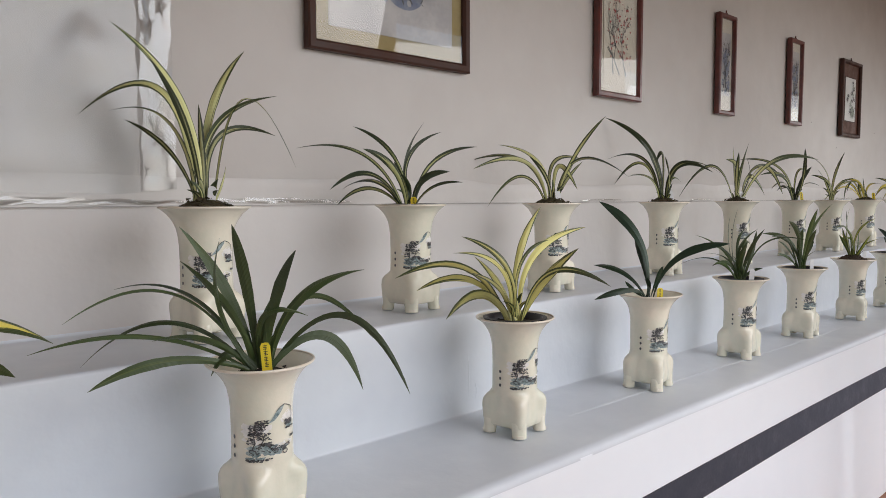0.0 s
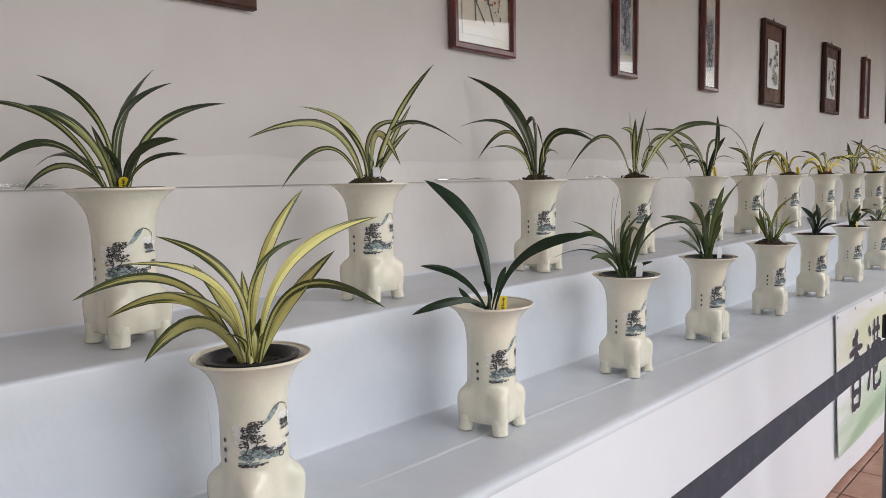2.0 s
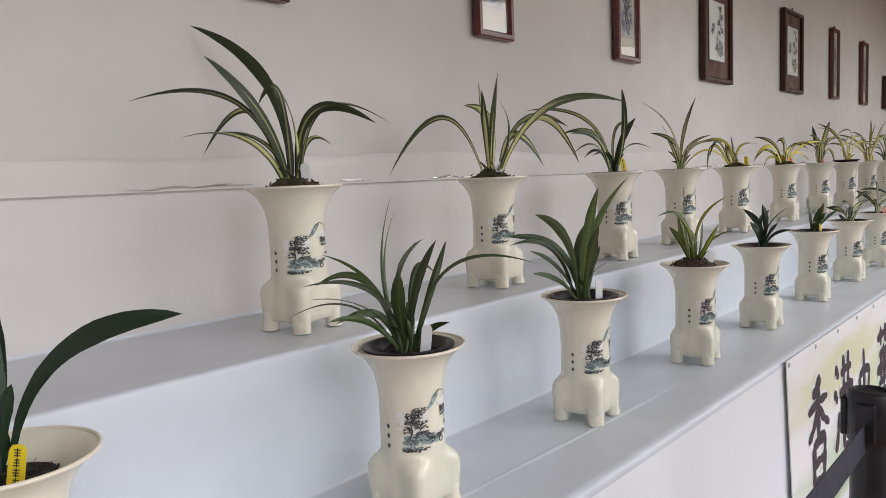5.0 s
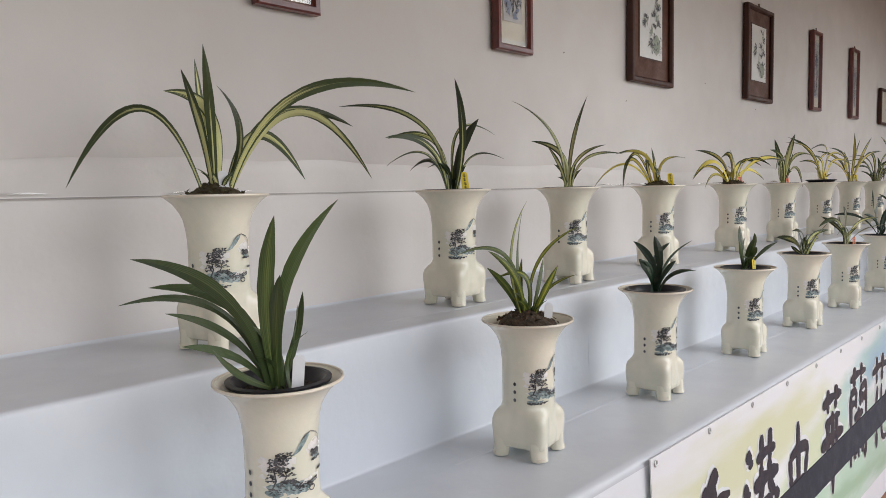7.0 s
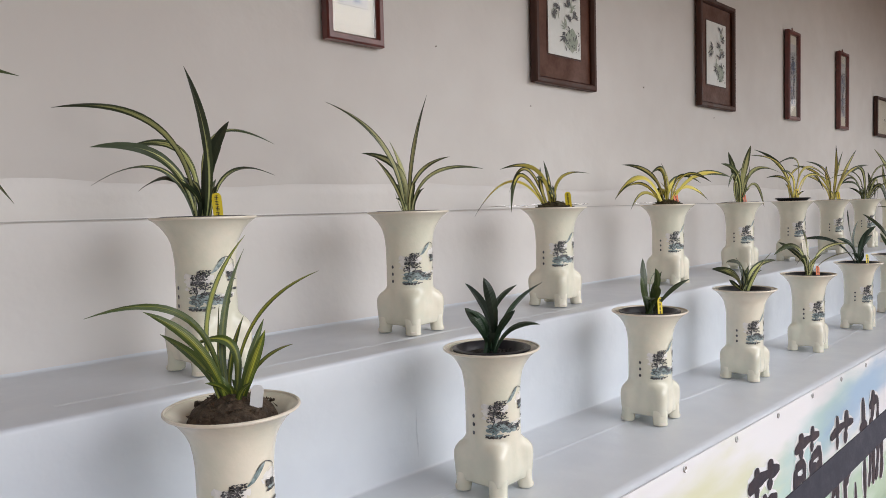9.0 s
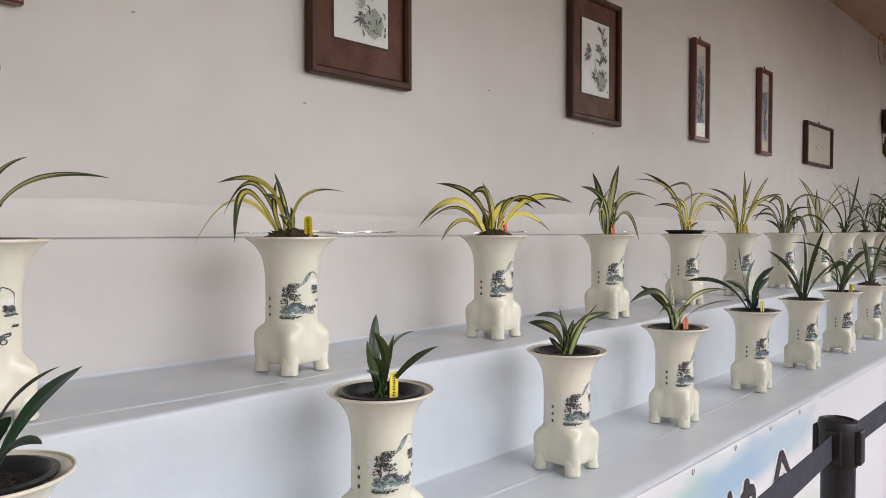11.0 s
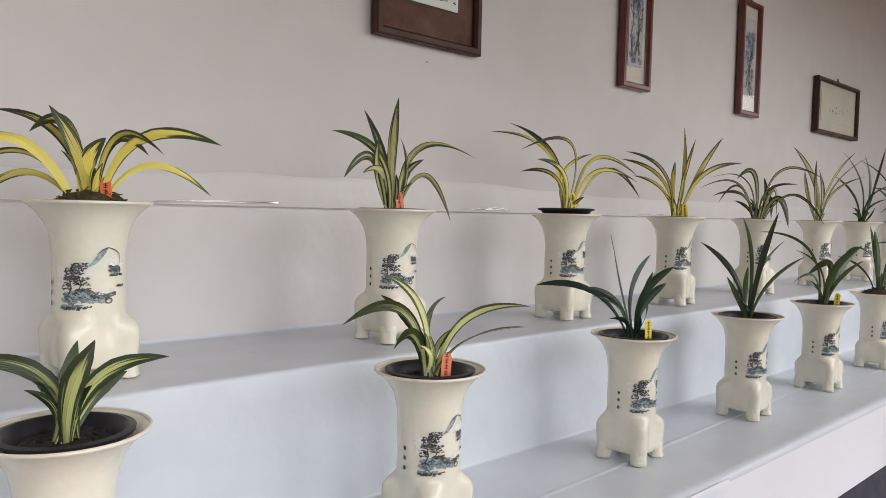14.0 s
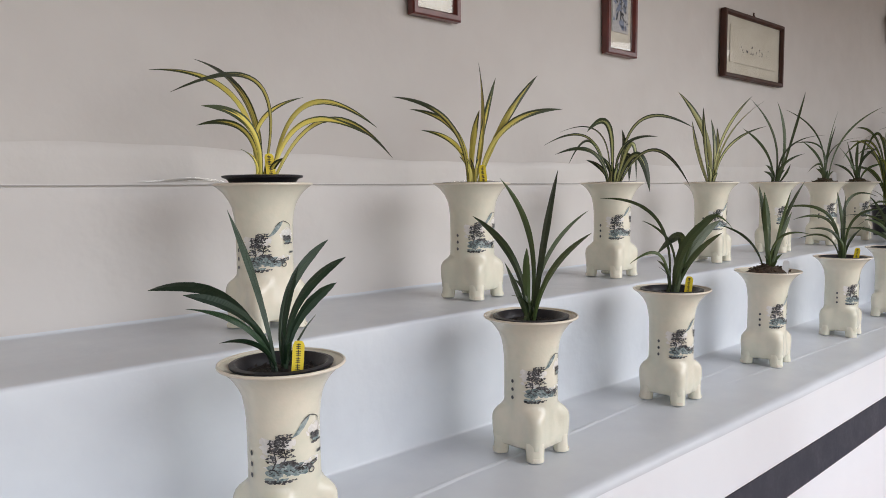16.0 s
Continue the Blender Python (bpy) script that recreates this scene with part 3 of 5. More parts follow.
for i, glyph in enumerate(GLYPHS):
    wide, tall = (0.27, 0.35) if i != 2 else (0.22, 0.33)
    gx, gz = 0.155 + 0.3225 * i, 0.142 + 0.012 * math.sin(i * 2.1)
    for name, mat, half, depth in (("letter_edge", VINYL, 0.0300, -0.0036), ("letter", VINYL_INK, 0.0175, -0.0052)):
        bm = bmesh.new()
        for k, stroke in enumerate(glyph):
            brush(bm, [(gx + (u - 0.06 * (0.5 - v)) * wide, gz + v * tall) for u, v in stroke], half, depth - 0.00004 * k, i * 40 + k)
        part(name, bm, mat, banner)
for i in range(11):
    ring = lathe([(0.004, 0), (0.006, 0.0012), (0.008, 0.0004), (0.008, -0.001), (0.004, -0.001), (0.004, 0)], 16)
    bmesh.ops.transform(ring, matrix=Matrix.Translation((0.02 + i * 0.2725, -0.0045, BZ1 - BZ0 - 0.014)) @ Matrix.Rotation(radians(90), 4, "X"), verts=ring.verts)
    part("eyelet", ring, STEEL, banner, smooth=True)


# ---- retractable belt posts ----
def belt_post(x, y, drop=0.0):
    ob = empty("belt_post", pose(x, y, 0), "black retractable belt barrier post standing on the tiles", "barrier post", "belt posts")
    part("base", lathe([(0, 0), (0.165, 0), (0.168, 0.008), (0.16, 0.016), (0.07, 0.03), (0.036, 0.04), (0, 0.04)]), BLACK, ob, smooth=True)
    part("pole", lathe([(0, 0.03), (0.0325, 0.03), (0.0325, 0.84 - drop), (0, 0.84 - drop)], 32), BLACK, ob, smooth=True)
    part("belt_head", lathe([(r, h - drop) for r, h in ((0, 0.838), (0.034, 0.838), (0.039, 0.845), (0.039, 0.925), (0.037, 0.932), (0.028, 0.935), (0.027, 0.9305), (0, 0.930))], 32), BLACK, ob, smooth=True)
    for a in range(4):
        bm = box(0.034, 0.046, -0.016, 0.016, 0.848 - drop, 0.918 - drop, bevel=0.003)
        bmesh.ops.transform(bm, matrix=Matrix.Rotation(radians(90 * a), 4, "Z"), verts=bm.verts)
        part("belt_slot", bm, BLACK, ob)
    return ob


POSTS = [(-0.05, -1.27, 0.925), (2.53, -1.172, 0.852), (5.135, -1.152, 0.908), (7.55, -1.172, 0.935)]
for px, py, _ in POSTS:
    belt_post(px, py, 0.03 if px == 2.53 else 0.0)


def belt(a, b, sag):
    """A hanging belt 50 mm wide between two posts."""
    bm = bmesh.new()
    rows = []
    for k in range(25):
        s = k / 24
        x = a[0] + 0.045 + (b[0] - a[0] - 0.09) * s
        z = a[2] + (b[2] - a[2]) * s - sag * 4 * s * (1 - s)
        lean = 0.006 * math.sin(3 * s)
        rows.append([bm.verts.new((x, a[1] + (b[1] - a[1]) * s + dy + l, z - dz)) for dz, l in ((0, lean), (0.050, 0)) for dy in (-0.0008, 0.0008)])
    for p, q in zip(rows, rows[1:]):
        for i, j in ((0, 1), (1, 3), (3, 2), (2, 0)):
            bm.faces.new((p[i], p[j], q[j], q[i]))
    bm.faces.new(rows[0]); bm.faces.new(rows[-1])
    bmesh.ops.recalc_face_normals(bm, faces=bm.faces)
    return tagged(finish("barrier_belt", bm, BELT, None, "", True), "black woven barrier belt stretched between two posts", "belt", "barrier belts")


belt(POSTS[0], POSTS[1], -0.006)
belt((2.53, -1.172, 0.862), POSTS[2], 0.014)
belt((5.135, -1.152, 0.900), POSTS[3], 0.012)
belt(POSTS[-1], (9.95, -1.175, 0.925), 0.02)
belt_post(9.95, -1.175)


# ---- framed pictures ----
def strokes(count, seed, x0, x1, z0, z1, y, small, big, flat=1.0):
    """Irregular flat brush marks scattered over a field of a picture."""
    rnd = random.Random(seed)
    bm = bmesh.new()
    for c in range(count):
        cx, cz = rnd.uniform(x0, x1), rnd.uniform(z0, z1)
        r = rnd.uniform(small, big)
        tilt = rnd.uniform(0, 6.28)
        vs = []
        for k in range(9):
            a = 2 * math.pi * k / 9
            rr = r * rnd.uniform(0.55, 1.15)
            u, w = rr * math.cos(a), rr * math.sin(a) * flat
            vs.append(bm.verts.new((min(max(cx + u * math.cos(tilt) - w * math.sin(tilt), x0), x1), y - 0.00012 * (c % 6), min(max(cz + u * math.sin(tilt) + w * math.cos(tilt), z0), z1))))
        bm.faces.new(vs)
    return bm


def branch_marks(seed, x, z, w, h, y, mat_parent):
    """A branching ink drawing as thin tapered strokes."""
    rnd = random.Random(seed)
    bm = bmesh.new()

    def limb(px, pz, a, length, wid, depth):
        qx, qz = px + length * math.cos(a), pz + length * math.sin(a)
        nx, nz = -math.sin(a) * wid, math.cos(a) * wid
        if not (x < qx < x + w and z < qz < z + h):
            return
        vs = [bm.verts.new((px + nx, y, pz + nz)), bm.verts.new((px - nx, y, pz - nz)), bm.verts.new((qx - nx * 0.6, y, qz - nz * 0.6)), bm.verts.new((qx + nx * 0.6, y, qz + nz * 0.6))]
        bm.faces.new(vs)
        if depth:
            for _ in range(2):
                limb(qx, qz, a + rnd.uniform(-0.8, 0.8), length * rnd.uniform(0.6, 0.95), wid * 0.7, depth - 1)

    for k in range(3):
        limb(x + w * (0.25 + 0.25 * k), z + h * 0.12, radians(rnd.uniform(60, 130)), h * 0.2, 0.004, 6)
    return part("drawing", bm, PAINT_INK, mat_parent)


def spray(centres, seed, y, length, box4):
    """Clusters of narrow pointed brush leaves that fan out from short stems."""
    rnd = random.Random(seed)
    bm = bmesh.new()
    x0, x1, z0, z1 = box4
    c = 0
    for cx, cz, lean in centres:
        for _ in range(9):
            a = radians(lean + rnd.uniform(-75, 75))
            ln, w = length * rnd.uniform(0.55, 1.1), length * rnd.uniform(0.07, 0.12)
            d = Vector((math.cos(a), math.sin(a)))
            s = Vector((-d.y, d.x)) * w
            o = Vector((cx + rnd.uniform(-0.3, 0.3) * length, cz + rnd.uniform(-0.3, 0.3) * length))
            pts = [o, o + d * ln * 0.45 + s, o + d * ln, o + d * ln * 0.45 - s]
            bm.faces.new([bm.verts.new((min(max(p.x, x0), x1), y - 0.00005 * (c % 9), min(max(p.y, z0), z1))) for p in pts])
            c += 1
    return bm


def crag(cx, cz, w, h, seed, y):
    """One jagged rock face as a flat shape of the painting."""
    rnd = random.Random(seed)
    bm = bmesh.new()
    bm.faces.new([bm.verts.new((cx + w * math.cos(k * math.pi / 9) * rnd.uniform(0.72, 1.0), y, cz + h * math.sin(k * math.pi / 9) * rnd.uniform(0.72, 1.0))) for k in range(18)])
    return bm


def picture(x0, x1, z0, z1, wood, rail, label, kind, seed, mat_w=None):
    """A hung picture: mitred frame, backing, mount, image and glass."""
    ob = empty("framed_picture", pose(x0, WALL_Y - 0.008, z0), label, "picture", "pictures on the wall")
    w, h, t = x1 - x0, z1 - z0, 0.026
    inner, outer = [(rail, rail), (w - rail, rail), (w - rail, h - rail), (rail, h - rail)], [(0, 0), (w, 0), (w, h), (0, h)]
    for i in range(4):
        j = (i + 1) % 4
        bm = bmesh.new()
        front = [(outer[i], -t + 0.006), (outer[j], -t + 0.006), (inner[j], -t + 0.008), (inner[i], -t + 0.008)]
        mid = lambda p, q, f: (p[0] + (q[0] - p[0]) * f, p[1] + (q[1] - p[1]) * f)
        ring = []
        for f, y in ((0, 0.0), (0, -t + 0.005), (0.18, -t), (0.72, -t), (1.0, -t + 0.009), (1.0, 0.0)):
            a, b = mid(outer[i], inner[i], f), mid(outer[j], inner[j], f)
            ring.append((bm.verts.new((a[0], y, a[1])), bm.verts.new((b[0], y, b[1]))))
        for (a, b), (c, d) in zip(ring, ring[1:]):
            bm.faces.new((a, b, d, c))
        bm.faces.new([a for a, _ in ring]); bm.faces.new([b for _, b in ring][::-1])
        bmesh.ops.recalc_face_normals(bm, faces=bm.faces)
        part("frame_rail", bm, wood, ob)
    back = {"ochre": OCHRE, "veneer": BROWNMAT}.get(kind, PAPER)
    part("mount", box(rail - 0.004, w - rail + 0.004, -0.008, -0.003, rail - 0.004, h - rail + 0.004), back, ob)
    mw, mb, mt = mat_w or (0.02, 0.06, 0.06)
    ix0, ix1, iz0, iz1 = rail + mw, w - rail - mw, rail + mb, h - rail - mt
    if kind == "veneer":
        part("inner_lip", box(ix0 - 0.006, ix1 + 0.006, -0.0095, -0.0085, iz0 - 0.006, iz1 + 0.006), DARKWOOD, ob)
    part("painting", box(ix0, ix1, -0.0115, -0.010, iz0, iz1), PAPER if kind in ("blossom", "letter") else PLAQUE if kind == "veneer" else SILK, ob)
    y = -0.0121
    if kind == "ochre":
        wide, tall = ix1 - ix0, iz1 - iz0
        for k, (u, v, rw, rh) in enumerate(((0.16, 0.36, 0.13, 0.10), (0.40, 0.40, 0.17, 0.15), (0.60, 0.34, 0.17, 0.12), (0.30, 0.58, 0.18, 0.16), (0.55, 0.62, 0.18, 0.18))):
            part("crag", crag(ix0 + u * wide, iz0 + v * tall, rw * wide, rh * tall, seed + k, y - 0.0001 * k), PAINT_BLUE, ob)
        tagged(part("pale_marks", strokes(22, seed + 7, ix0 + 0.08 * wide, ix0 + 0.7 * wide, iz0 + 0.26 * tall, iz1 - 0.14 * tall, y - 0.0008, 0.008, 0.026, 0.6), SILK, ob), kind="stuff")
        tagged(part("brush_lines", strokes(110, seed + 1, ix0 + 0.05 * wide, ix0 + 0.76 * wide, iz0 + 0.25 * tall, iz1 - 0.1 * tall, y - 0.0016, 0.003, 0.015, 0.28), PAINT_INK, ob), kind="stuff")
        tagged(part("writing", strokes(70, seed + 2, ix1 - 0.055, ix1 - 0.02, iz0 + 0.15, iz1 - 0.1, y, 0.002, 0.005, 0.5), PAINT_INK, ob), kind="stuff")
    elif kind == "blossom":
        branch_marks(seed, ix0 + 0.02, iz0, ix1 - ix0 - 0.03, iz1 - iz0, y, ob)
        part("blossoms", strokes(70, seed, ix0 + 0.03, ix1 - 0.02, iz0 + 0.10, iz1 - 0.02, y - 0.0008, 0.003, 0.007), PAINT_RED, ob)
        part("ink_marks", strokes(60, seed + 3, ix0 + 0.06, ix1 - 0.02, iz0 + 0.06, iz1 - 0.02, y - 0.0016, 0.002, 0.007, 0.5), PAINT_INK, ob)
    elif kind == "letter":
        part("brush_marks", strokes(16, seed, ix0 + 0.06, ix1 - 0.06, iz0 + 0.05, iz0 + 0.09, y, 0.004, 0.011, 0.5), PAINT_INK, ob)
        part("pale_marks", strokes(26, seed + 4, ix0 + 0.02, ix1 - 0.02, iz0 + 0.02, iz1 - 0.02, y + 0.0004, 0.006, 0.02, 0.3), PAPER, ob)
    elif kind == "veneer":
        wide, tall = ix1 - ix0, iz1 - iz0
        field = (ix0 + 0.004, ix1 - 0.004, iz0 + 0.006, iz1 - 0.006)
        part("rock", crag(ix0 + wide * 0.70, iz0 + tall * 0.21, wide * 0.22, tall * 0.16, seed, y), PAINT_GREEN, ob)
        tagged(part("rock_lines", strokes(40, seed + 1, ix0 + wide * 0.50, ix1 - 0.01, iz0 + 0.02, iz0 + tall * 0.38, y - 0.0009, 0.002, 0.011, 0.32), PAINT_INK, ob), kind="stuff")
        tagged(part("leaf_marks", spray([(ix0 + wide * u, iz0 + tall * v, a) for u, v, a in ((0.20, 0.52, 250), (0.30, 0.60, 200), (0.66, 0.44, 100), (0.78, 0.50, 60), (0.60, 0.62, 120), (0.80, 0.72, 80), (0.48, 0.26, 230), (0.72, 0.86, 110))], seed + 2, y - 0.0016, 0.034, field), PAINT_INK, ob), kind="stuff")
        tagged(part("wash_marks", spray([(ix0 + wide * u, iz0 + tall * v, a) for u, v, a in ((0.26, 0.54, 220), (0.70, 0.58, 80), (0.55, 0.36, 160), (0.76, 0.78, 90))], seed + 5, y - 0.0012, 0.030, field), PAINT_GREEN, ob), kind="stuff")
    else:
        branch_marks(seed, ix0, iz0, ix1 - ix0, iz1 - iz0, y - 0.0003, ob)
        part("brush_marks", strokes(40, seed, ix0 + 0.005, ix1 - 0.005, iz0 + 0.01, iz1 - 0.08, y, 0.006, 0.026, 0.5), PAINT_BLUE, ob)
        part("ink_marks", strokes(46, seed + 5, ix0 + 0.005, ix1 - 0.005, iz0 + 0.02, iz1 - 0.05, y - 0.0009, 0.003, 0.011, 0.45), PAINT_INK, ob)
    bm = bmesh.new()
    bm.faces.new([bm.verts.new((u, -0.0155, v)) for u, v in ((rail - 0.003, rail - 0.003), (w - rail + 0.003, rail - 0.003), (w - rail + 0.003, h - rail + 0.003), (rail - 0.003, h - rail + 0.003))])
    if kind != "veneer":
        pane = part("glass", bm, GLASS, ob)
        pane.visible_shadow = False
    hook = lathe([(0, 0), (0.009, 0), (0.007, 0.008), (0.003, 0.014), (0.004, 0.022), (0, 0.026)], 12)
    bmesh.ops.transform(hook, matrix=Matrix.Translation((w / 2, -0.008, h - 0.002)), verts=hook.verts)
    part("hanger", hook, wood, ob, smooth=True)
    return ob


picture(0.47, 1.107, 1.748, 2.30, DARKWOOD, 0.030, "wide dark-framed mountain painting with an ochre mount", "ochre", 11, (0.045, 0.045, 0.05))
picture(1.843, 2.173, 1.745, 2.235, REDWOOD, 0.026, "red-framed plum blossom painting on cream paper", "blossom", 12, (0.028, 0.03, 0.03))
picture(2.884, 3.068, 1.752, 2.26, REDWOOD, 0.023, "narrow red-framed landscape scroll painting", "scroll", 13, (0.022, 0.075, 0.07))
picture(3.767, 3.958, 1.760, 2.263, REDWOOD, 0.023, "narrow red-framed landscape scroll painting", "scroll", 14, (0.022, 0.075, 0.05))
picture(4.632, 5.000, 1.741, 2.255, DARKWOOD, 0.024, "dark wooden panel with an inset bird and rock painting", "veneer", 15, (0.062, 0.085, 0.09))
picture(5.858, 6.236, 1.762, 2.265, DARKWOOD, 0.024, "dark wooden panel with an inset landscape painting", "veneer", 16, (0.062, 0.085, 0.075))
picture(6.949, 7.130, 1.775, 2.28, REDWOOD, 0.023, "narrow red-framed landscape scroll painting", "scroll", 17, (0.022, 0.06, 0.05))
picture(7.845, 8.034, 1.774, 2.28, REDWOOD, 0.023, "narrow red-framed landscape scroll painting", "scroll", 18, (0.022, 0.06, 0.05))
picture(8.707, 9.302, 1.776, 2.068, DARKWOOD, 0.020, "wide dark-framed brush drawing on pale paper", "letter", 19, (0.05, 0.05, 0.04))


# ---- elephant-footed orchid pots ----
POT = [(0.0565, 0.112), (0.0560, 0.140), (0.0560, 0.175), (0.0565, 0.205), (0.0585, 0.225), (0.0622, 0.244), (0.0675, 0.256), (0.0735, 0.2655), (0.0800, 0.274), (0.0885, 0.2815), (0.0950, 0.2863), (0.0972, 0.2875)]
POT_HIGH = 0.292


def pot_radius(z):
    for (r0, z0), (r1, z1) in zip(POT, POT[1:]):
        if z0 <= z <= z1:
            return r0 + (r1 - r0) * (z - z0) / (z1 - z0)
    return 0.0565


def on_pot(az, arc, z, off):
    r = pot_radius(z)
    a = radians(az) + arc * 1.2 / 0.054
    return ((r + off) * math.cos(a), (r + off) * math.sin(a), z)


FOOT_AT = -128
KNEES = [(0.019, 0.046, 0.018, 2.6), (0.0205, 0.053, 0.0210, 2.6), (0.0245, 0.0570, 0.0210, 2.6), (0.036, 0.0595, 0.0200, 2.6), (0.046, 0.0605, 0.0198, 2.5), (0.058, 0.0595, 0.0220, 2.3), (0.070, 0.0580, 0.0240, 2.1), (0.080, 0.0570, 0.0242, 2.0), (0.088, 0.0565, 0.0215, 1.9), (0.095, 0.0564, 0.0155, 1.8), (0.101, 0.0564, 0.0072, 1.7), (0.107, 0.0564, 0.0016, 1.6)]  # height, radius, swelling, sharpness


def pot_body(upper, inside, steps=72):
    """The turned upper part runs down into a belly that swells out over each of the four feet."""
    bm = bmesh.new()
    rings = [[bm.verts.new((0, 0, 0.018))]]
    for z, r, swell, sharp in KNEES:
        ring = []
        for i in range(steps):
            a = 2 * math.pi * i / steps
            lobe = (0.5 + 0.5 * math.cos(4 * (a - radians(FOOT_AT)))) ** sharp
            q = r + swell * lobe
            ring.append(bm.verts.new((q * math.cos(a), q * math.sin(a), z)))
        rings.append(ring)
    for r, z in upper + inside:
        rings.append([bm.verts.new((0, 0, z))] if r < 1e-6 else [bm.verts.new((r * math.cos(2 * math.pi * i / steps), r * math.sin(2 * math.pi * i / steps), z)) for i in range(steps)])
    for a, b in zip(rings, rings[1:]):
        for i in range(steps):
            j = (i + 1) % steps
            if len(a) == 1:
                bm.faces.new((a[0], b[i], b[j]))
            elif len(b) == 1:
                bm.faces.new((a[j], a[i], b[0]))
            else:
                bm.faces.new((a[i], b[i], b[j], a[j]))
    bmesh.ops.recalc_face_normals(bm, faces=bm.faces)
    return bm


def pot_leg():
    """One short foot under a knee: squarish, a little splayed, with rounded edges."""
    bm = bmesh.new()
    rings = []
    for z, r, wide, deep in ((0.046, 0.0600, 0.0150, 0.0130), (0.036, 0.0610, 0.0195, 0.0163), (0.026, 0.0613, 0.0190, 0.0160), (0.016, 0.0620, 0.0182, 0.0158), (0.008, 0.0632, 0.0178, 0.0160), (0.003, 0.0642, 0.0182, 0.0162), (0.0008, 0.0643, 0.0177, 0.0158), (0.0, 0.0640, 0.0160, 0.0144)):
        ring = []
        for k in range(20):
            c, q = math.cos(2 * math.pi * k / 20), math.sin(2 * math.pi * k / 20)
            sq = 1.0 / (abs(c) ** 3.2 + abs(q) ** 3.2) ** (1 / 3.2)
            ring.append(bm.verts.new((r + deep * c * sq, wide * q * sq * (0.88 if c > 0.5 else 1.0), z)))
        rings.append(ring)
    for a, b in zip(rings, rings[1:]):
        for i in range(20):
            j = (i + 1) % 20
            bm.faces.new((a[i], a[j], b[j], b[i]))
    bm.faces.new(rings[0]); bm.faces.new(rings[-1][::-1])
    bmesh.ops.recalc_face_normals(bm, faces=bm.faces)
    return bm


DECAL = -101


def print_shapes(shapes, seed, off):
    """Irregular ink blots laid on the glaze: (arc, z, half width, half height, count) in cm."""
    rnd = random.Random(seed)
    bm = bmesh.new()
    c = 0
    for a0, z0, rw, rh, count, size in shapes:
        for _ in range(count):
            cx, cz = a0 + rw * rnd.uniform(-1, 1), z0 + rh * rnd.uniform(-1, 1)
            n, tilt, long = 8, rnd.uniform(-0.5, 0.5), rnd.uniform(1.0, 2.2)
            vs = []
            for k in range(n):
                t = 2 * math.pi * k / n
                r = size * 1.5 * rnd.uniform(0.5, 1.2)
                u, w = r * math.cos(t) * long, r * math.sin(t)
                vs.append(bm.verts.new(on_pot(DECAL, (cx + u * math.cos(tilt) - w * math.sin(tilt)) / 100, (cz + 1.2 + u * math.sin(tilt) + w * math.cos(tilt)) / 100, off + 0.00006 * (c % 5))))
            bm.faces.new(vs)
            c += 1
    return bm


def ribbon(points, off, bm):
    """A tapering brush line on the glaze: (arc, z, half width) in cm."""
    prev = None
    for k, (a, z, w) in enumerate(points):
        b = points[min(k + 1, len(points) - 1)]
        p = points[max(k - 1, 0)]
        d = Vector((b[0] - p[0], b[1] - p[1])).normalized()
        pair = [bm.verts.new(on_pot(DECAL, (a - d.y * w * s) / 100, (z + 1.2 + d.x * w * s) / 100, off)) for s in (1, -1)]
        if prev:
            bm.faces.new((prev[0], prev[1], pair[1], pair[0]))
        prev = pair


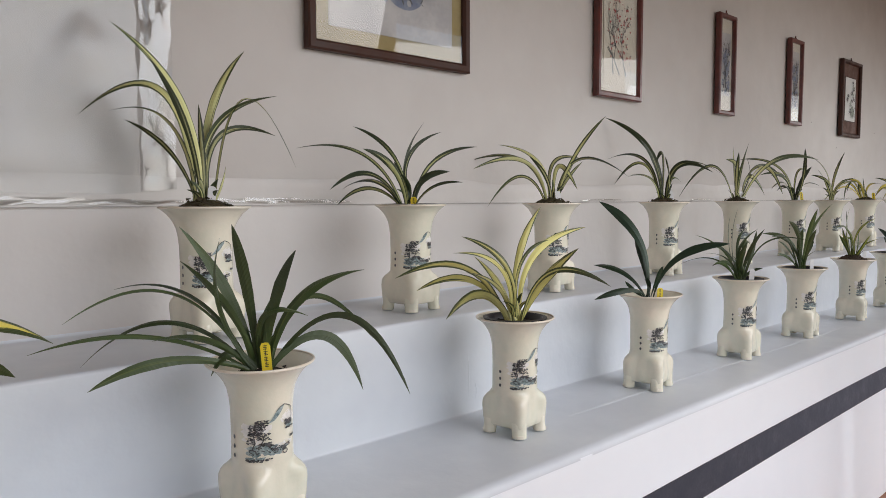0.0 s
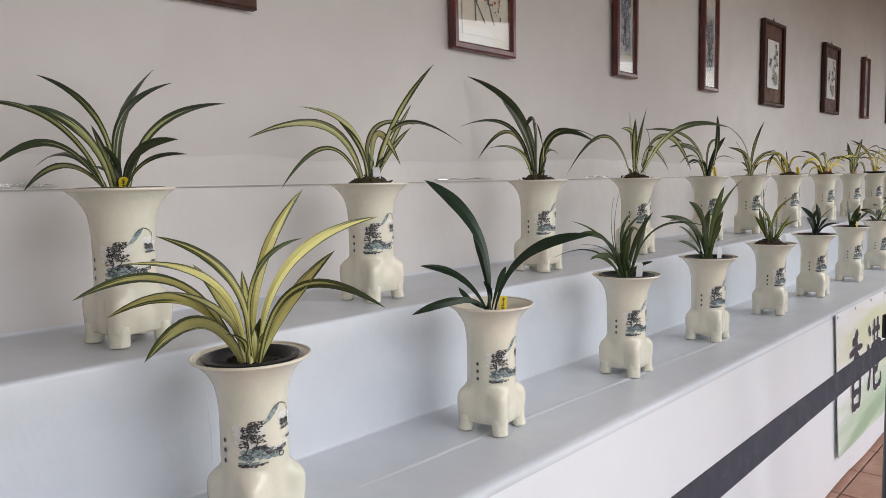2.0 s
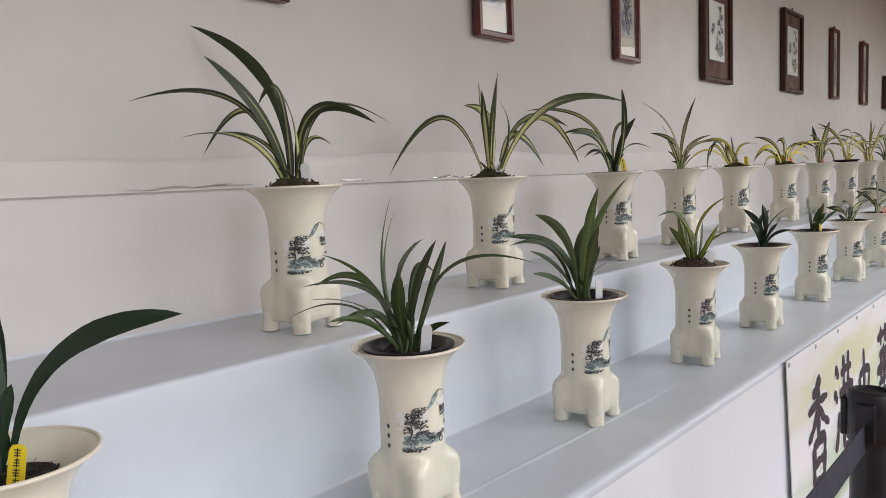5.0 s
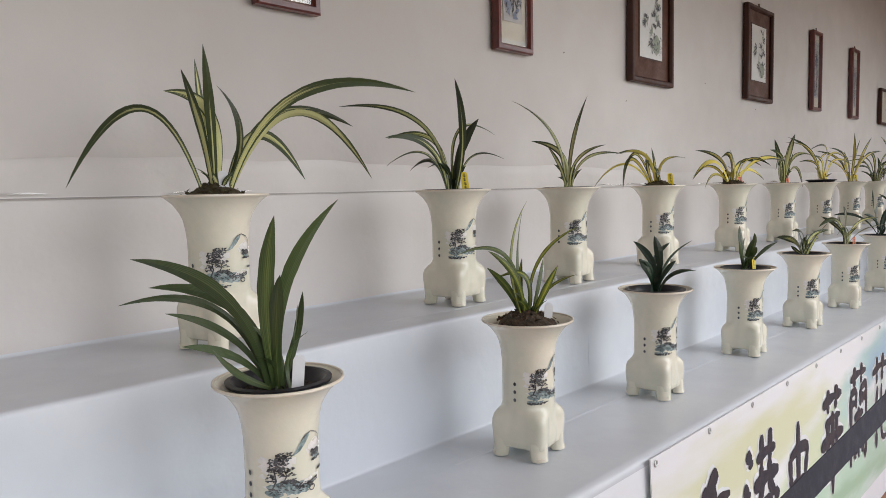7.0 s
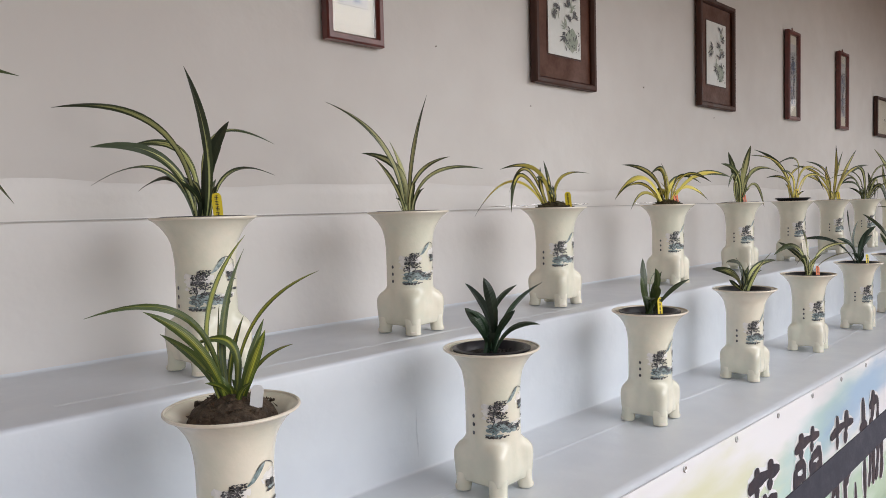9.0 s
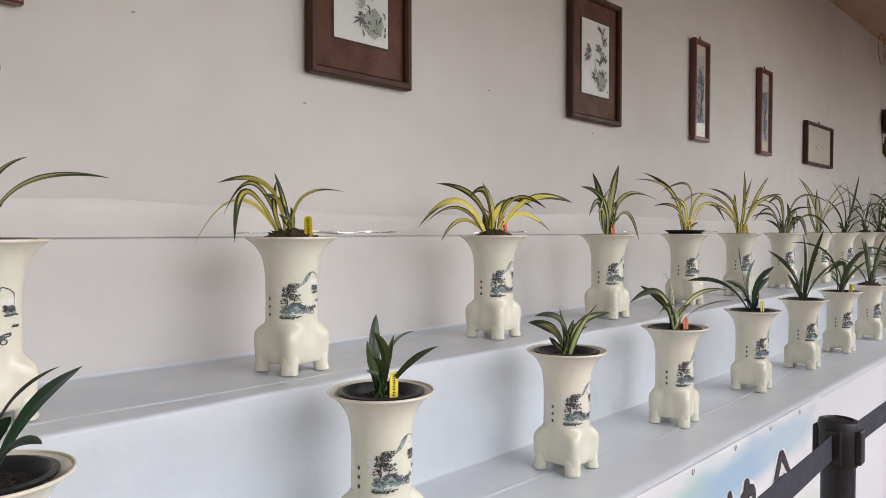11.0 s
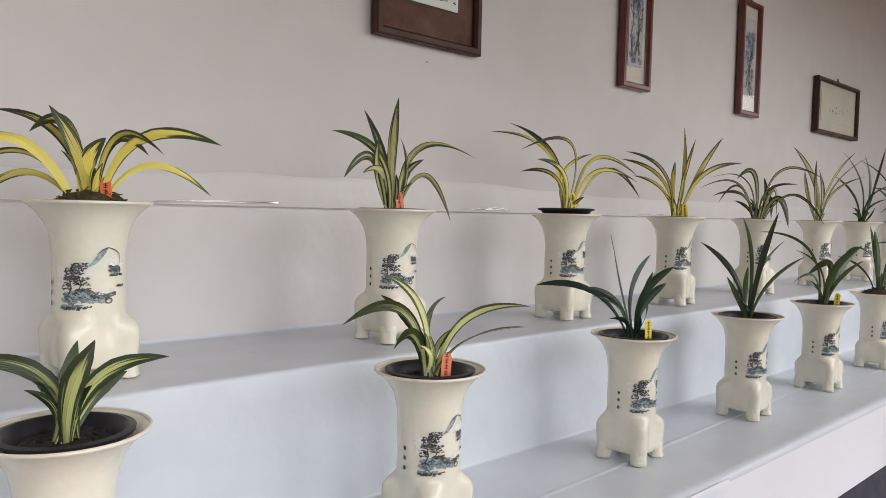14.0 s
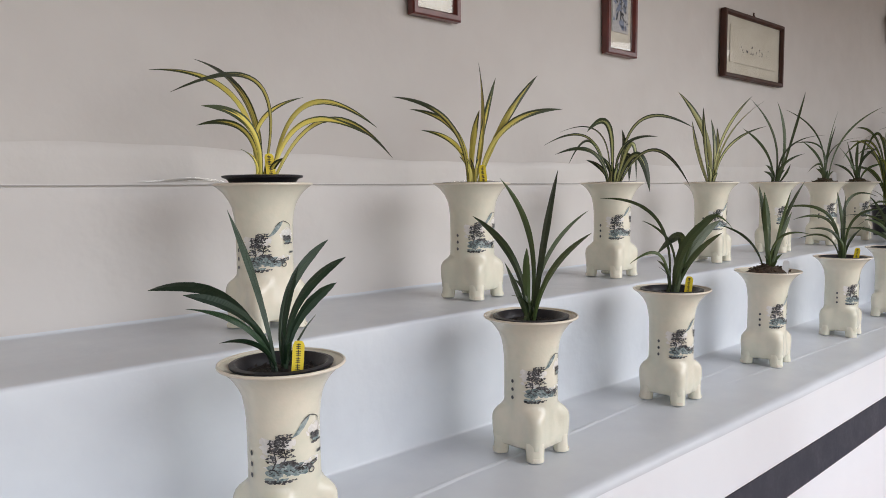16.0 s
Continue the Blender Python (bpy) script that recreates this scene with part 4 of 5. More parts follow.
def master_pot():
    ob = empty("orchid_pot", pose(0, 0, -20), "ivory glazed flared orchid pot with feet and an ink landscape", "flower pot", "orchid pots")
    inside = [(0.0945, 0.2885), (0.0875, 0.2840), (0.0785, 0.2765), (0.0715, 0.268), (0.0660, 0.258), (0.0605, 0.245), (0.0555, 0.222), (0.0530, 0.20), (0, 0.20)]
    part("body", pot_body(POT + [(0.0978, 0.2885)], inside), GLAZE, ob, smooth=True)
    part("rim", lathe([(r + 0.0033, q + 0.011) for r, q in ((0.0938, 0.2755), (0.0956, 0.2775), (0.0952, 0.2800), (0.0932, 0.2808), (0.0915, 0.2795), (0.0912, 0.277), (0.0938, 0.2755))]), RIM, ob, "tan unglazed lip", smooth=True)
    leg = part("foot", pot_leg(), GLAZE, ob, smooth=True)
    leg.matrix_basis = Matrix.Rotation(radians(FOOT_AT), 4, "Z")
    toe = part("toe", box(0.0770, 0.0806, -0.0085, 0.0085, 0.0012, 0.0090, bevel=0.0016, seg=2), RIM, leg, "bare tan toe of the foot", smooth=True)
    for a in (FOOT_AT + 90, FOOT_AT + 180, FOOT_AT + 270):
        other = share("foot", leg.data, ob, Matrix.Rotation(radians(a), 4, "Z"))
        share("toe", toe.data, other)["label"] = "bare tan toe of the foot"
    tagged(part("pale_print", print_shapes([(-2.2, 15.2, 1.6, 1.8, 16, 0.45), (0.2, 12.6, 2.6, 0.8, 10, 0.5), (2.6, 18.2, 0.6, 0.9, 6, 0.5)], 5, 0.0004), PALEWASH, ob), kind="stuff")
    slate = print_shapes([(-1.6, 12.6, 1.9, 0.8, 26, 0.32), (0.8, 12.2, 1.6, 0.6, 16, 0.26), (2.9, 16.3, 0.8, 0.3, 8, 0.25), (-2.6, 11.2, 1.0, 0.3, 8, 0.2)], 3, 0.0009)
    bm = print_shapes([(-1.4, 17.6, 0.9, 0.45, 44, 0.09), (-2.1, 16.7, 1.1, 0.5, 48, 0.09), (-2.5, 15.6, 1.0, 0.5, 44, 0.085), (-1.2, 15.2, 0.9, 0.7, 40, 0.085), (-3.1, 14.4, 0.5, 0.7, 22, 0.08), (-1.0, 13.7, 0.9, 0.35, 30, 0.10), (-1.0, 12.6, 2.2, 0.7, 40, 0.08), (1.0, 12.6, 1.2, 0.5, 34, 0.085), (2.4, 12.9, 0.6, 0.3, 16, 0.08), (-2.6, 10.8, 1.1, 0.2, 30, 0.10), (-0.8, 10.9, 0.7, 0.15, 14, 0.09), (2.9, 17.0, 0.8, 0.45, 34, 0.12), (3.2, 16.0, 1.1, 0.1, 22, 0.09), (3.8, 14.2, 0.6, 0.15, 14, 0.09)], 9, 0.0014)
    ribbon([(0.6, 19.4, 0.04), (1.3, 20.2, 0.07), (1.9, 20.5, 0.06), (2.4, 20.3, 0.08), (3.0, 20.0, 0.05), (3.5, 19.5, 0.06), (3.6, 18.4, 0.03), (3.5, 17.4, 0.04)], 0.0016, bm)
    ribbon([(-0.4, 17.5, 0.10), (0.2, 18.0, 0.26), (0.8, 18.9, 0.36), (1.4, 19.8, 0.30), (1.8, 20.4, 0.1)], 0.0011, slate)
    ribbon([(-2.9, 12.6, 0.08), (-2.4, 14.0, 0.1), (-2.6, 15.4, 0.07), (-2.2, 16.8, 0.05)], 0.0018, bm)
    ribbon([(-1.8, 13.2, 0.06), (-1.2, 14.6, 0.08), (-1.6, 16.2, 0.05)], 0.0018, bm)
    ring = [(2.0 + 0.42 * math.cos(t * 0.6), 11.9 + 0.42 * math.sin(t * 0.6), 0.09) for t in range(12)]
    ribbon(ring, 0.0019, bm)
    tagged(part("blue_print", slate, WASH, ob), kind="stuff")
    part("ink_print", bm, INK, ob, "black ink landscape")
    for z in (0.126, 0.143, 0.160):
        bm = bmesh.new()
        bm.faces.new([bm.verts.new(on_pot(DECAL - 76, 0.0027 * math.cos(k * 0.7854), z + 0.0042 * math.sin(k * 0.7854), 0.0012)) for k in range(8)])
        part("ink_dot", bm, INK, ob)
    return ob


POT_MASTER = master_pot()


# ---- orchids ----
def leaf_mesh(m, t, width, depth, turn, base, seed, spoon=False):
    """A keeled strap leaf: rises from base, passes m and ends at t (metres; x across, z up), leaning by depth."""
    rnd = random.Random(seed)
    b = Vector(base)
    mid, tip = Vector((m[0], depth * 0.45, m[1])), Vector((t[0], depth, t[1]))
    first, last = (mid - b).length, (tip - mid).length
    s = max(0.40, min(0.66, first / (first + last)))
    n = 20
    pts = []
    for k in range(n + 1):
        u = k / n
        lb, lm, lt = (u - s) * (u - 1) / s, u * (u - 1) / (s * (s - 1)), u * (u - s) / (1 - s)
        pts.append(b * lb + mid * lm + tip * lt + Vector((0, 0.012 * math.sin(3.1 * u) * math.cos(seed), 0)))
    twist = rnd.uniform(-1.4, 1.4)
    verts, uvs = [], []
    for k, p in enumerate(pts):
        u = k / n
        d = (pts[min(k + 1, n)] - pts[max(k - 1, 0)]).normalized()
        side = d.cross(Vector((0, 1, 0)))
        side = side.normalized() if side.length > 0.05 else Vector((1, 0, 0))
        face = side.cross(d).normalized()
        a = turn + twist * u
        full, taper, grow = (0.70, 2.6, 0.20 + 1.3 * u ** 1.25) if spoon else (0.58, 2.3, 0.42 + 0.95 * u)
        w = (side * math.cos(a) + face * math.sin(a)) * (width / 2) * min(1.0, grow) * (1 - max(0.0, (u - full) / (1 - full)) ** taper) ** 0.85
        up = w.cross(d).normalized()
        keel = w.length * 0.15
        w *= 1.0 + 0.04 * rnd.uniform(-1, 1)
        if k == n:
            w *= 0
            keel = 0
            w += side * 0.0002
        verts += [p - w, p - up * (keel - 0.0004), p + w, p - up * (keel + 0.0005)]
        uvs += [(0, u), (0.5, u), (1, u), (0.5, u)]
    faces = []
    for k in range(n):
        for i in range(4):
            j = (i + 1) % 4
            faces.append((4 * k + i, 4 * k + j, 4 * k + 4 + j, 4 * k + 4 + i))
    faces += [(3, 2, 1, 0), (4 * n, 4 * n + 1, 4 * n + 2, 4 * n + 3)]
    me = bpy.data.meshes.new("leaf")
    me.from_pydata([tuple(v) for v in verts], [], faces)
    layer = me.uv_layers.new(name="UVMap")
    for poly in me.polygons:
        poly.use_smooth = True
        for li in poly.loop_indices:
            layer.data[li].uv = uvs[me.loops[li].vertex_index]
    me.set_sharp_from_angle(angle=radians(13))
    me.update()
    return me


def mound(radius, height, seed, flat):
    """A lumpy heap of bark and moss."""
    bm = bmesh.new()
    rings = []
    for i in range(9):
        r = radius * i / 8
        rings.append([bm.verts.new((r * math.cos(k * math.pi / 12), r * math.sin(k * math.pi / 12), (height * (1 - (i / 8) ** 2) if not flat else height * 0.3) + 0.006 * noise.noise((r * 70 * math.cos(k * 0.26), r * 70 * math.sin(k * 0.26), seed)) - (0.012 if i == 8 else 0))) for k in range(24)] if i else [bm.verts.new((0, 0, height))])
    for a, b in zip(rings, rings[1:]):
        for k in range(24):
            j = (k + 1) % 24
            bm.faces.new((a[0], b[k], b[j]) if len(a) == 1 else (a[k], b[k], b[j], a[j]))
    rnd = random.Random(seed)
    for _ in range(70):
        a, r = rnd.uniform(0, 6.28), radius * 0.95 * math.sqrt(rnd.random())
        top = height * 0.3 if flat else height * (1 - (r / radius) ** 2)
        size = rnd.uniform(0.003, 0.006) if flat else rnd.uniform(0.004, 0.010)
        c = Vector((r * math.cos(a), r * math.sin(a), top + size * 0.2))
        chip = [bm.verts.new(c + Vector((rnd.uniform(-1, 1), rnd.uniform(-1, 1), rnd.uniform(-0.6, 0.8))) * size) for _ in range(4)]
        for f in ((0, 1, 2), (0, 3, 1), (1, 3, 2), (0, 2, 3)):
            bm.faces.new([chip[k] for k in f])
    bmesh.ops.recalc_face_normals(bm, faces=bm.faces)
    return bm


ROW = {"upper": (-0.25, UP), "lower": (-0.583, LOW)}
KIND_WORDS = {"g": "green", "d": "broad dark green", "s": "dark green cream-striped", "v": "green and cream striped", "y": "yellow and green striped", "l": "light green", "c": "cream-yellow and green striped"}
HEAP = {"n": "dark wet medium", "m": "mossy bark", "b": "a black inner pot", "r": "a raised black inner pot"}
TAGS = {"w": (WHITE_TAG, "white"), "y": (YELLOW_TAG, "yellow"), "o": (ORANGE_TAG, "orange")}
planted = 0


def orchid(row, x, face, kind, heap, tag, leaves):
    """A pot on its step with the plant in it. Leaves: (mid x, mid z, tip x, tip z in cm over the rim, width in mm)."""
    global planted
    planted += 1
    rnd = random.Random(1000 + planted)
    y, z = ROW[row]
    x -= 0.014 if row == "upper" else 0.0
    spot = pose(x, y, z + 0.001, 0, 0, rnd.uniform(-5, 5))
    if planted == 1:
        POT_MASTER.matrix_basis = spot
    else:
        copy_thing(POT_MASTER, spot)
    plant = empty("orchid_plant", pose(x, y, z + POT_HIGH, 0, 0, face), "%s-leaved orchid growing in %s" % (KIND_WORDS[kind], HEAP[heap]), "orchid", "orchids in pots")
    lift = 0.012 if heap == "r" else (-0.002 if row == "upper" else -0.004)
    if heap == "m":
        part("growing_medium", mound(0.068, 0.030, planted * 3.7, False), MOSS if row == "upper" else BARK, plant).matrix_basis = Matrix.Translation((0, 0, -0.012))
    elif heap == "n":
        part("growing_medium", mound(0.060, 0.010, planted * 3.7, True), SOIL, plant).matrix_basis = Matrix.Translation((0, 0, -0.030))
    else:
        ring = [(0.050, -0.03), (0.062, -0.014), (0.071, -0.003), (0.0790, -0.001), (0.0800, 0.003), (0.072, 0.0045), (0.068, 0.002), (0.063, -0.008), (0.057, -0.016), (0.050, -0.03)]
        part("inner_pot", lathe([(r, q + lift) for r, q in ring], 40), BLACK, plant, "black plastic inner pot", smooth=True)
        part("growing_medium", mound(0.060, 0.010, planted * 3.7, True), SOIL, plant).matrix_basis = Matrix.Translation((0, 0, lift - 0.014))
    for i, (mx, mz, tx, tz, w) in enumerate(leaves):
        reach = math.hypot(tx, tz) / 100
        depth = rnd.uniform(-1, 1) * (0.05 + 0.28 * reach)
        bx = max(-1.9, min(1.9, 0.16 * mx)) / 100
        me = leaf_mesh((mx / 100, mz / 100), (tx / 100, tz / 100), w / 1000 * (1.0 if kind == "d" else 1.22 if kind in "glc" else 1.40), depth, rnd.choice((-1, 1)) * rnd.uniform(0.05, 0.6), (bx, rnd.uniform(-0.012, 0.012), -0.012 + lift), planted * 50 + i, kind == "d")
        me.materials.append(LEAF[kind])
        share("leaf", me, plant)
    for i in range(5 if kind != "d" else 2):
        lean, tall = rnd.uniform(-1, 1), rnd.uniform(0.03, 0.085)
        me = leaf_mesh((lean * 0.016 + 0.004, tall * 0.6), (lean * 0.042, tall), rnd.uniform(0.008, 0.014), rnd.uniform(-0.04, 0.03), rnd.uniform(-0.5, 0.5), (lean * 0.016, rnd.uniform(-0.014, 0.014), -0.012 + lift), planted * 70 + i)
        me.materials.append(LEAF[kind])
        share("leaf", me, plant)
    if tag:
        mat, word = TAGS[tag[0]]
        low = row == "lower"
        lab = empty("plant_label", pose(x, y, z + POT_HIGH, 0, 0, face) @ pose(tag[1] / 100, -0.030 if low else -0.02, (-0.026 if low else -0.018) + lift - (tag[2] if len(tag) > 2 else 0.0), -8, 6 if planted % 2 else -5, rnd.uniform(-8, 8)), "%s plastic name tag pushed into the bark" % word, "plant label", "plant labels")
        bm = bmesh.new()
        high = 0.066 if tag[0] != "o" else 0.06
        outline = [(-0.009, 0), (0.009, 0), (0.009, high - 0.007), (0.006, high - 0.001), (0, high), (-0.006, high - 0.001), (-0.009, high - 0.007)]
        a = [bm.verts.new((u, -0.0006, v)) for u, v in outline]
        b = [bm.verts.new((u, 0.0006, v)) for u, v in outline]
        bm.faces.new(a); bm.faces.new(b[::-1])
        for k in range(len(a)):
            bm.faces.new((a[k], b[k], b[(k + 1) % len(a)], a[(k + 1) % len(a)]))
        bmesh.ops.recalc_face_normals(bm, faces=bm.faces)
        part("tag", bm, mat, lab)
        if tag[0] != "w":
            for k in range(4):
                bm = bmesh.new()
                zc = 0.022 + k * 0.0105
                for d in range(3):
                    add_box(bm, -0.0038 + 0.0008 * rnd.random(), 0.0038 - 0.001 * rnd.random(), -0.0011, -0.0007, zc + d * 0.003, zc + d * 0.003 + 0.0011)
                add_box(bm, -0.0006, 0.0006, -0.0011, -0.0007, zc - 0.001, zc + 0.0085)
                part("writing_bar", bm, TAG_INK, lab)
    return plant


orchid("upper", 0.067, -24, "v", "m", ("w", 1.0), [
    (-6, 25.5, -16.5, 35.6, 12), (-12.7, 27.2, -26.2, 20.5, 16), (-9.8, 20.5, -19, 20.7, 13), (-7.5, 12.7, -16.5, 19.4, 8), (2.7, 24, 9.9, 36.8, 14), (4.4, 19.8, 16.2, 25.1, 13), (10.6, 24.1, 20.3, 9, 8), (5.6, 17.3, 16.4, 16.6, 11), (-0.3, 12.8, -0.8, 22.4, 10), (3.8, 5.4, 4.5, 8.8, 7), (-4.4, 19.5, -9.8, 29.3, 10)])
orchid("lower", 0.0, -29, "g", "n", ("y", 1.3), [
    (-6.6, 14.6, -13.3, 24.7, 20), (-2.4, 15.5, -4.2, 25.3, 18), (-7, 11.6, -6.1, 23, 14), (3.6, 14.3, 6.3, 20.8, 18), (9.4, 12.9, 19.2, 16.2, 20), (-15.8, 13.4, -26.2, 12.8, 14), (-18.6, 14, -30.1, 9.8, 8), (-19.7, 5.2, -37.8, 3.5, 9), (-17.8, 7.5, -30.4, 0.3, 12), (-15.1, 1.7, -27.1, -1.6, 15), (-10.3, 5, -17.9, 5.2, 14), (10.3, 3.7, 19.6, -8.5, 18), (14.1, 8.1, 26.7, -6.6, 12), (8.9, 11, 21.3, 2.3, 10), (-5, 1.7, -8.5, -1.6, 16), (1.7, 9.2, 8.3, 8.9, 14), (-5.3, 10, -13.2, 18.9, 13), (0.6, 6.1, 3.8, 13.3, 15)])
orchid("lower", -0.62, -1, "y", "b", None, [
    (16.5, 12.2, 26.6, 8.5, 26), (14.9, 7.3, 20.3, 5.8, 22), (9.6, 14.2, 17, 24.4, 18), (4.4, 14.8, 2.7, 25, 18), (1, 12.3, -4, 15.7, 18), (6.8, 17.5, 8.4, 27.7, 18)])
orchid("upper", 0.660, -40, "s", "b", ("y", 1.4, 0.024), [
    (-1, 12.6, 4.2, 23.7, 19), (1, 15.4, 8.9, 20.4, 9), (-6, 15.4, -15.9, 21.9, 9), (-13.7, 14.2, -31.1, 15.4, 10), (-6, 11.4, -12.5, 14.8, 14), (-12.2, 8.6, -21.9, 4.1, 11), (-10.7, 6.7, -19.2, 4.6, 13), (-11.5, 4.6, -20.9, -0.2, 9), (6.5, 11.8, 19, 16.2, 13), (4.1, 7.2, 10.9, 9, 15), (4.9, 4, 14, 5.9, 6), (-2.1, 6.4, -4.4, 11.8, 11)])
orchid("lower", 0.705, -31, "c", "b", None, [
    (2.7, 14.9, 10.4, 27.1, 16), (6.4, 12.8, 24.7, 21.5, 16), (6.2, 8.5, 13.4, 17.4, 20), (8.2, 11.5, 20.9, 8.1, 13), (-3.4, 13.8, -13.8, 20.2, 13), (-6, 13.5, -17.8, 16.8, 12), (-11.2, 11.8, -28.7, 9.1, 18), (-9.6, 8.6, -23.4, 5.9, 16), (-7.2, 5.3, -17, -0.8, 26), (-4.5, 7.4, -12.9, 11.4, 10), (-3.6, 7.8, -8.9, 14.8, 20), (2.9, 15.8, 9.2, 18.9, 8), (-0.3, 6.6, -0.9, 13.2, 14)])
orchid("upper", 1.28, -41, "v", "m", ("w", 2.3), [
    (5.3, 12.6, 16, 28, 10), (5.3, 9, 11.2, 19.9, 11), (2.6, 14.7, 12.6, 15.1, 11), (8.2, 14.3, 22.3, 8.7, 12), (-4.6, 14.1, -17.4, 19.8, 12), (-8.8, 14.2, -27.6, 14.4, 11), (-8.8, 12.8, -27.4, 10.8, 11), (-9, 8.8, -21.7, -1.1, 11), (2.8, 12.3, 7.7, 4.3, 12), (5.2, 7.6, 10.8, 13.9, 9), (-2.6, 9.9, -7.3, 15.6, 10)])
orchid("lower", 1.333, -41, "d", "n", ("y", 2.0, 0.016), [
    (-3.2, 17.6, -14, 28.4, 30), (-1.1, 9.9, -3, 18.3, 22), (6, 9.5, 21.8, 15.7, 26), (-5.6, 4.9, -15.6, 8.1, 24), (-5.8, 1.3, -18.5, -1.2, 22), (-4.4, 0.5, -7.1, 3.6, 12), (1.4, 4, 3.1, 8.7, 14)])
orchid("upper", 1.999, -36, "s", "m", ("w", 2.7), [
    (-4.8, 22.5, -19.6, 35, 19), (-5.3, 13.5, -14.7, 24.3, 17), (-10.6, 17, -28, 16.3, 12), (-9.6, 15.8, -17.9, 7.3, 9), (-7.9, 9, -19.6, 9.7, 18), (1, 9.9, -1.1, 18.1, 14), (-2.7, 19.3, -5.8, 15.8, 14), (6.1, 15.2, 16.3, 11.5, 18), (8.4, 15.8, 19.1, 11.4, 7), (4.6, 9.8, 8.3, 8.1, 12), (-5.6, 9, -14.9, 10.9, 10)])
orchid("lower", 1.96, -45, "g", "b", ("w", 2.6), [
    (-3.8, 15.8, -1.8, 25.5, 8), (-3.5, 14.8, -1.5, 22.5, 7), (-7.4, 11.6, -14.8, 15.4, 6), (-6.5, 10.1, -16.5, 11.6, 10), (-9.3, 12, -15.9, 10.1, 10), (-6.6, 7.2, -15.3, 9.6, 9), (-9.5, 6.8, -20.7, 4.8, 7), (-7.7, 5.3, -12.5, 6, 10), (-5.7, 5.7, -11.8, 4.7, 12), (-1, 12.8, 2.1, 18.4, 10), (1.7, 9.7, 5.3, 18.3, 12), (4.6, 9.5, 7.6, 17, 12), (-0.5, 13.7, 3.5, 17.4, 8), (9.2, 14.2, 20.9, 13.9, 6), (4.3, 2.6, 7.3, 3.7, 16), (-1.3, 6.9, -1, 13.7, 20), (2.4, 13.1, 5.2, 11.5, 10), (0.5, 3.3, 0.1, 6.3, 14)])
orchid("upper", 2.647, -23, "v", "m", ("w", 1.7), [
    (-12.4, 16.3, -26, 1.7, 11), (-1.9, 16.9, -8.6, 18.9, 16), (-2.5, 12.8, -5.7, 22.2, 13), (-0.7, 14.9, -2, 26.3, 14), (-1.7, 13.8, -2.7, 25.3, 11), (4.2, 13.9, 0.5, 19.8, 14), (15.1, 18.4, 36.9, 19, 16), (17.2, 16.1, 32.9, 2.8, 13), (14, 16.2, 29, 13.8, 13), (9.1, 11.6, 17.5, 2.6, 16)])
orchid("lower", 2.538, -25, "g", "b", ("w", 2.1), [
    (-9.3, 15, -19.3, 20, 18), (-7.2, 11.9, -17.7, 14.4, 16), (-10.8, 12.5, -21.4, 13.3, 10), (-7.4, 7.4, -15.6, 11.5, 10), (-6.8, 4, -13.6, 6.1, 11), (-5.5, 1.4, -9.9, 6.5, 13), (-2.1, 13.3, -0.9, 24.8, 20), (2, 17.1, 8.6, 26.8, 18), (0.6, 10.7, 3.9, 16.2, 20), (2.1, 4.8, 2.7, 11.3, 16), (3.1, 6.3, 4, 12.9, 10), (-0.7, 8.3, -0.3, 16.4, 18)])
orchid("upper", 3.311, -38, "s", "b", ("y", 3.3), [
    (1.9, 15.9, -0.5, 26.8, 14), (-7.3, 16.6, -28.4, 21.7, 10), (-7.5, 11.8, -17.5, 12.9, 13), (-7.5, 9.3, -17.4, 6.1, 12), (-6.3, 7.6, -11.2, 5, 13), (-2.4, 6.9, -5.7, 5.9, 10), (2.8, 12.1, 6.2, 17.6, 17), (4.2, 16.6, 13, 14.3, 9), (6.7, 9.1, 13.6, 7.7, 9), (-6.1, 14, -16, 13.6, 11)])
orchid("lower", 3.164, -42, "l", "m", ("w", 3.6), [
    (-2.7, 16.6, 1.4, 25, 7), (-1.5, 12.4, 0.7, 22.8, 12), (-6.8, 15.1, -15.9, 15.1, 9), (-3.9, 6.1, -9, 11.5, 14), (4, 13.3, 12.8, 19.3, 8), (-0.8, 6.1, 0.4, 12.3, 9), (-3.8, 10.3, -9.4, 15.4, 12), (2.4, 6, 4.3, 12.3, 9), (3.4, 6, 5.9, 11.7, 14), (4.5, 6.5, 9.8, 9.6, 6), (-1.2, 9.7, -6.4, 8.8, 12), (-2.3, 7.1, -2.7, 14.5, 12)])
orchid("upper", 3.837, -42, "v", "b", None, [
    (-5.7, 16.1, -18.4, 25.7, 13), (-3.1, 11.3, -10.9, 14.5, 12), (-3.3, 7.1, -7.5, 12.7, 10), (-1.1, 9.8, -4.3, 17.9, 14), (1.8, 15.3, 5.2, 27.3, 12), (3, 9.1, 10.1, 12.6, 8), (4.4, 7.6, 18.8, 10.1, 8), (-1.8, 1.3, -2.9, 4.4, 6)])
orchid("lower", 3.741, -49, "d", "b", None, [
    (0.6, 7.2, -1.2, 14.5, 22), (-1.1, 7.8, -5.2, 12.7, 24), (-2.1, 4.3, -5.1, 8.4, 20), (1.2, 8.3, 5.6, 11.9, 20), (4, 7.1, 10.7, 12.7, 24), (4, 3.7, 9.7, 5.1, 18), (-0.3, 1.4, 1.1, 3.7, 14), (2.3, 4.8, 4.9, 7.7, 18)])
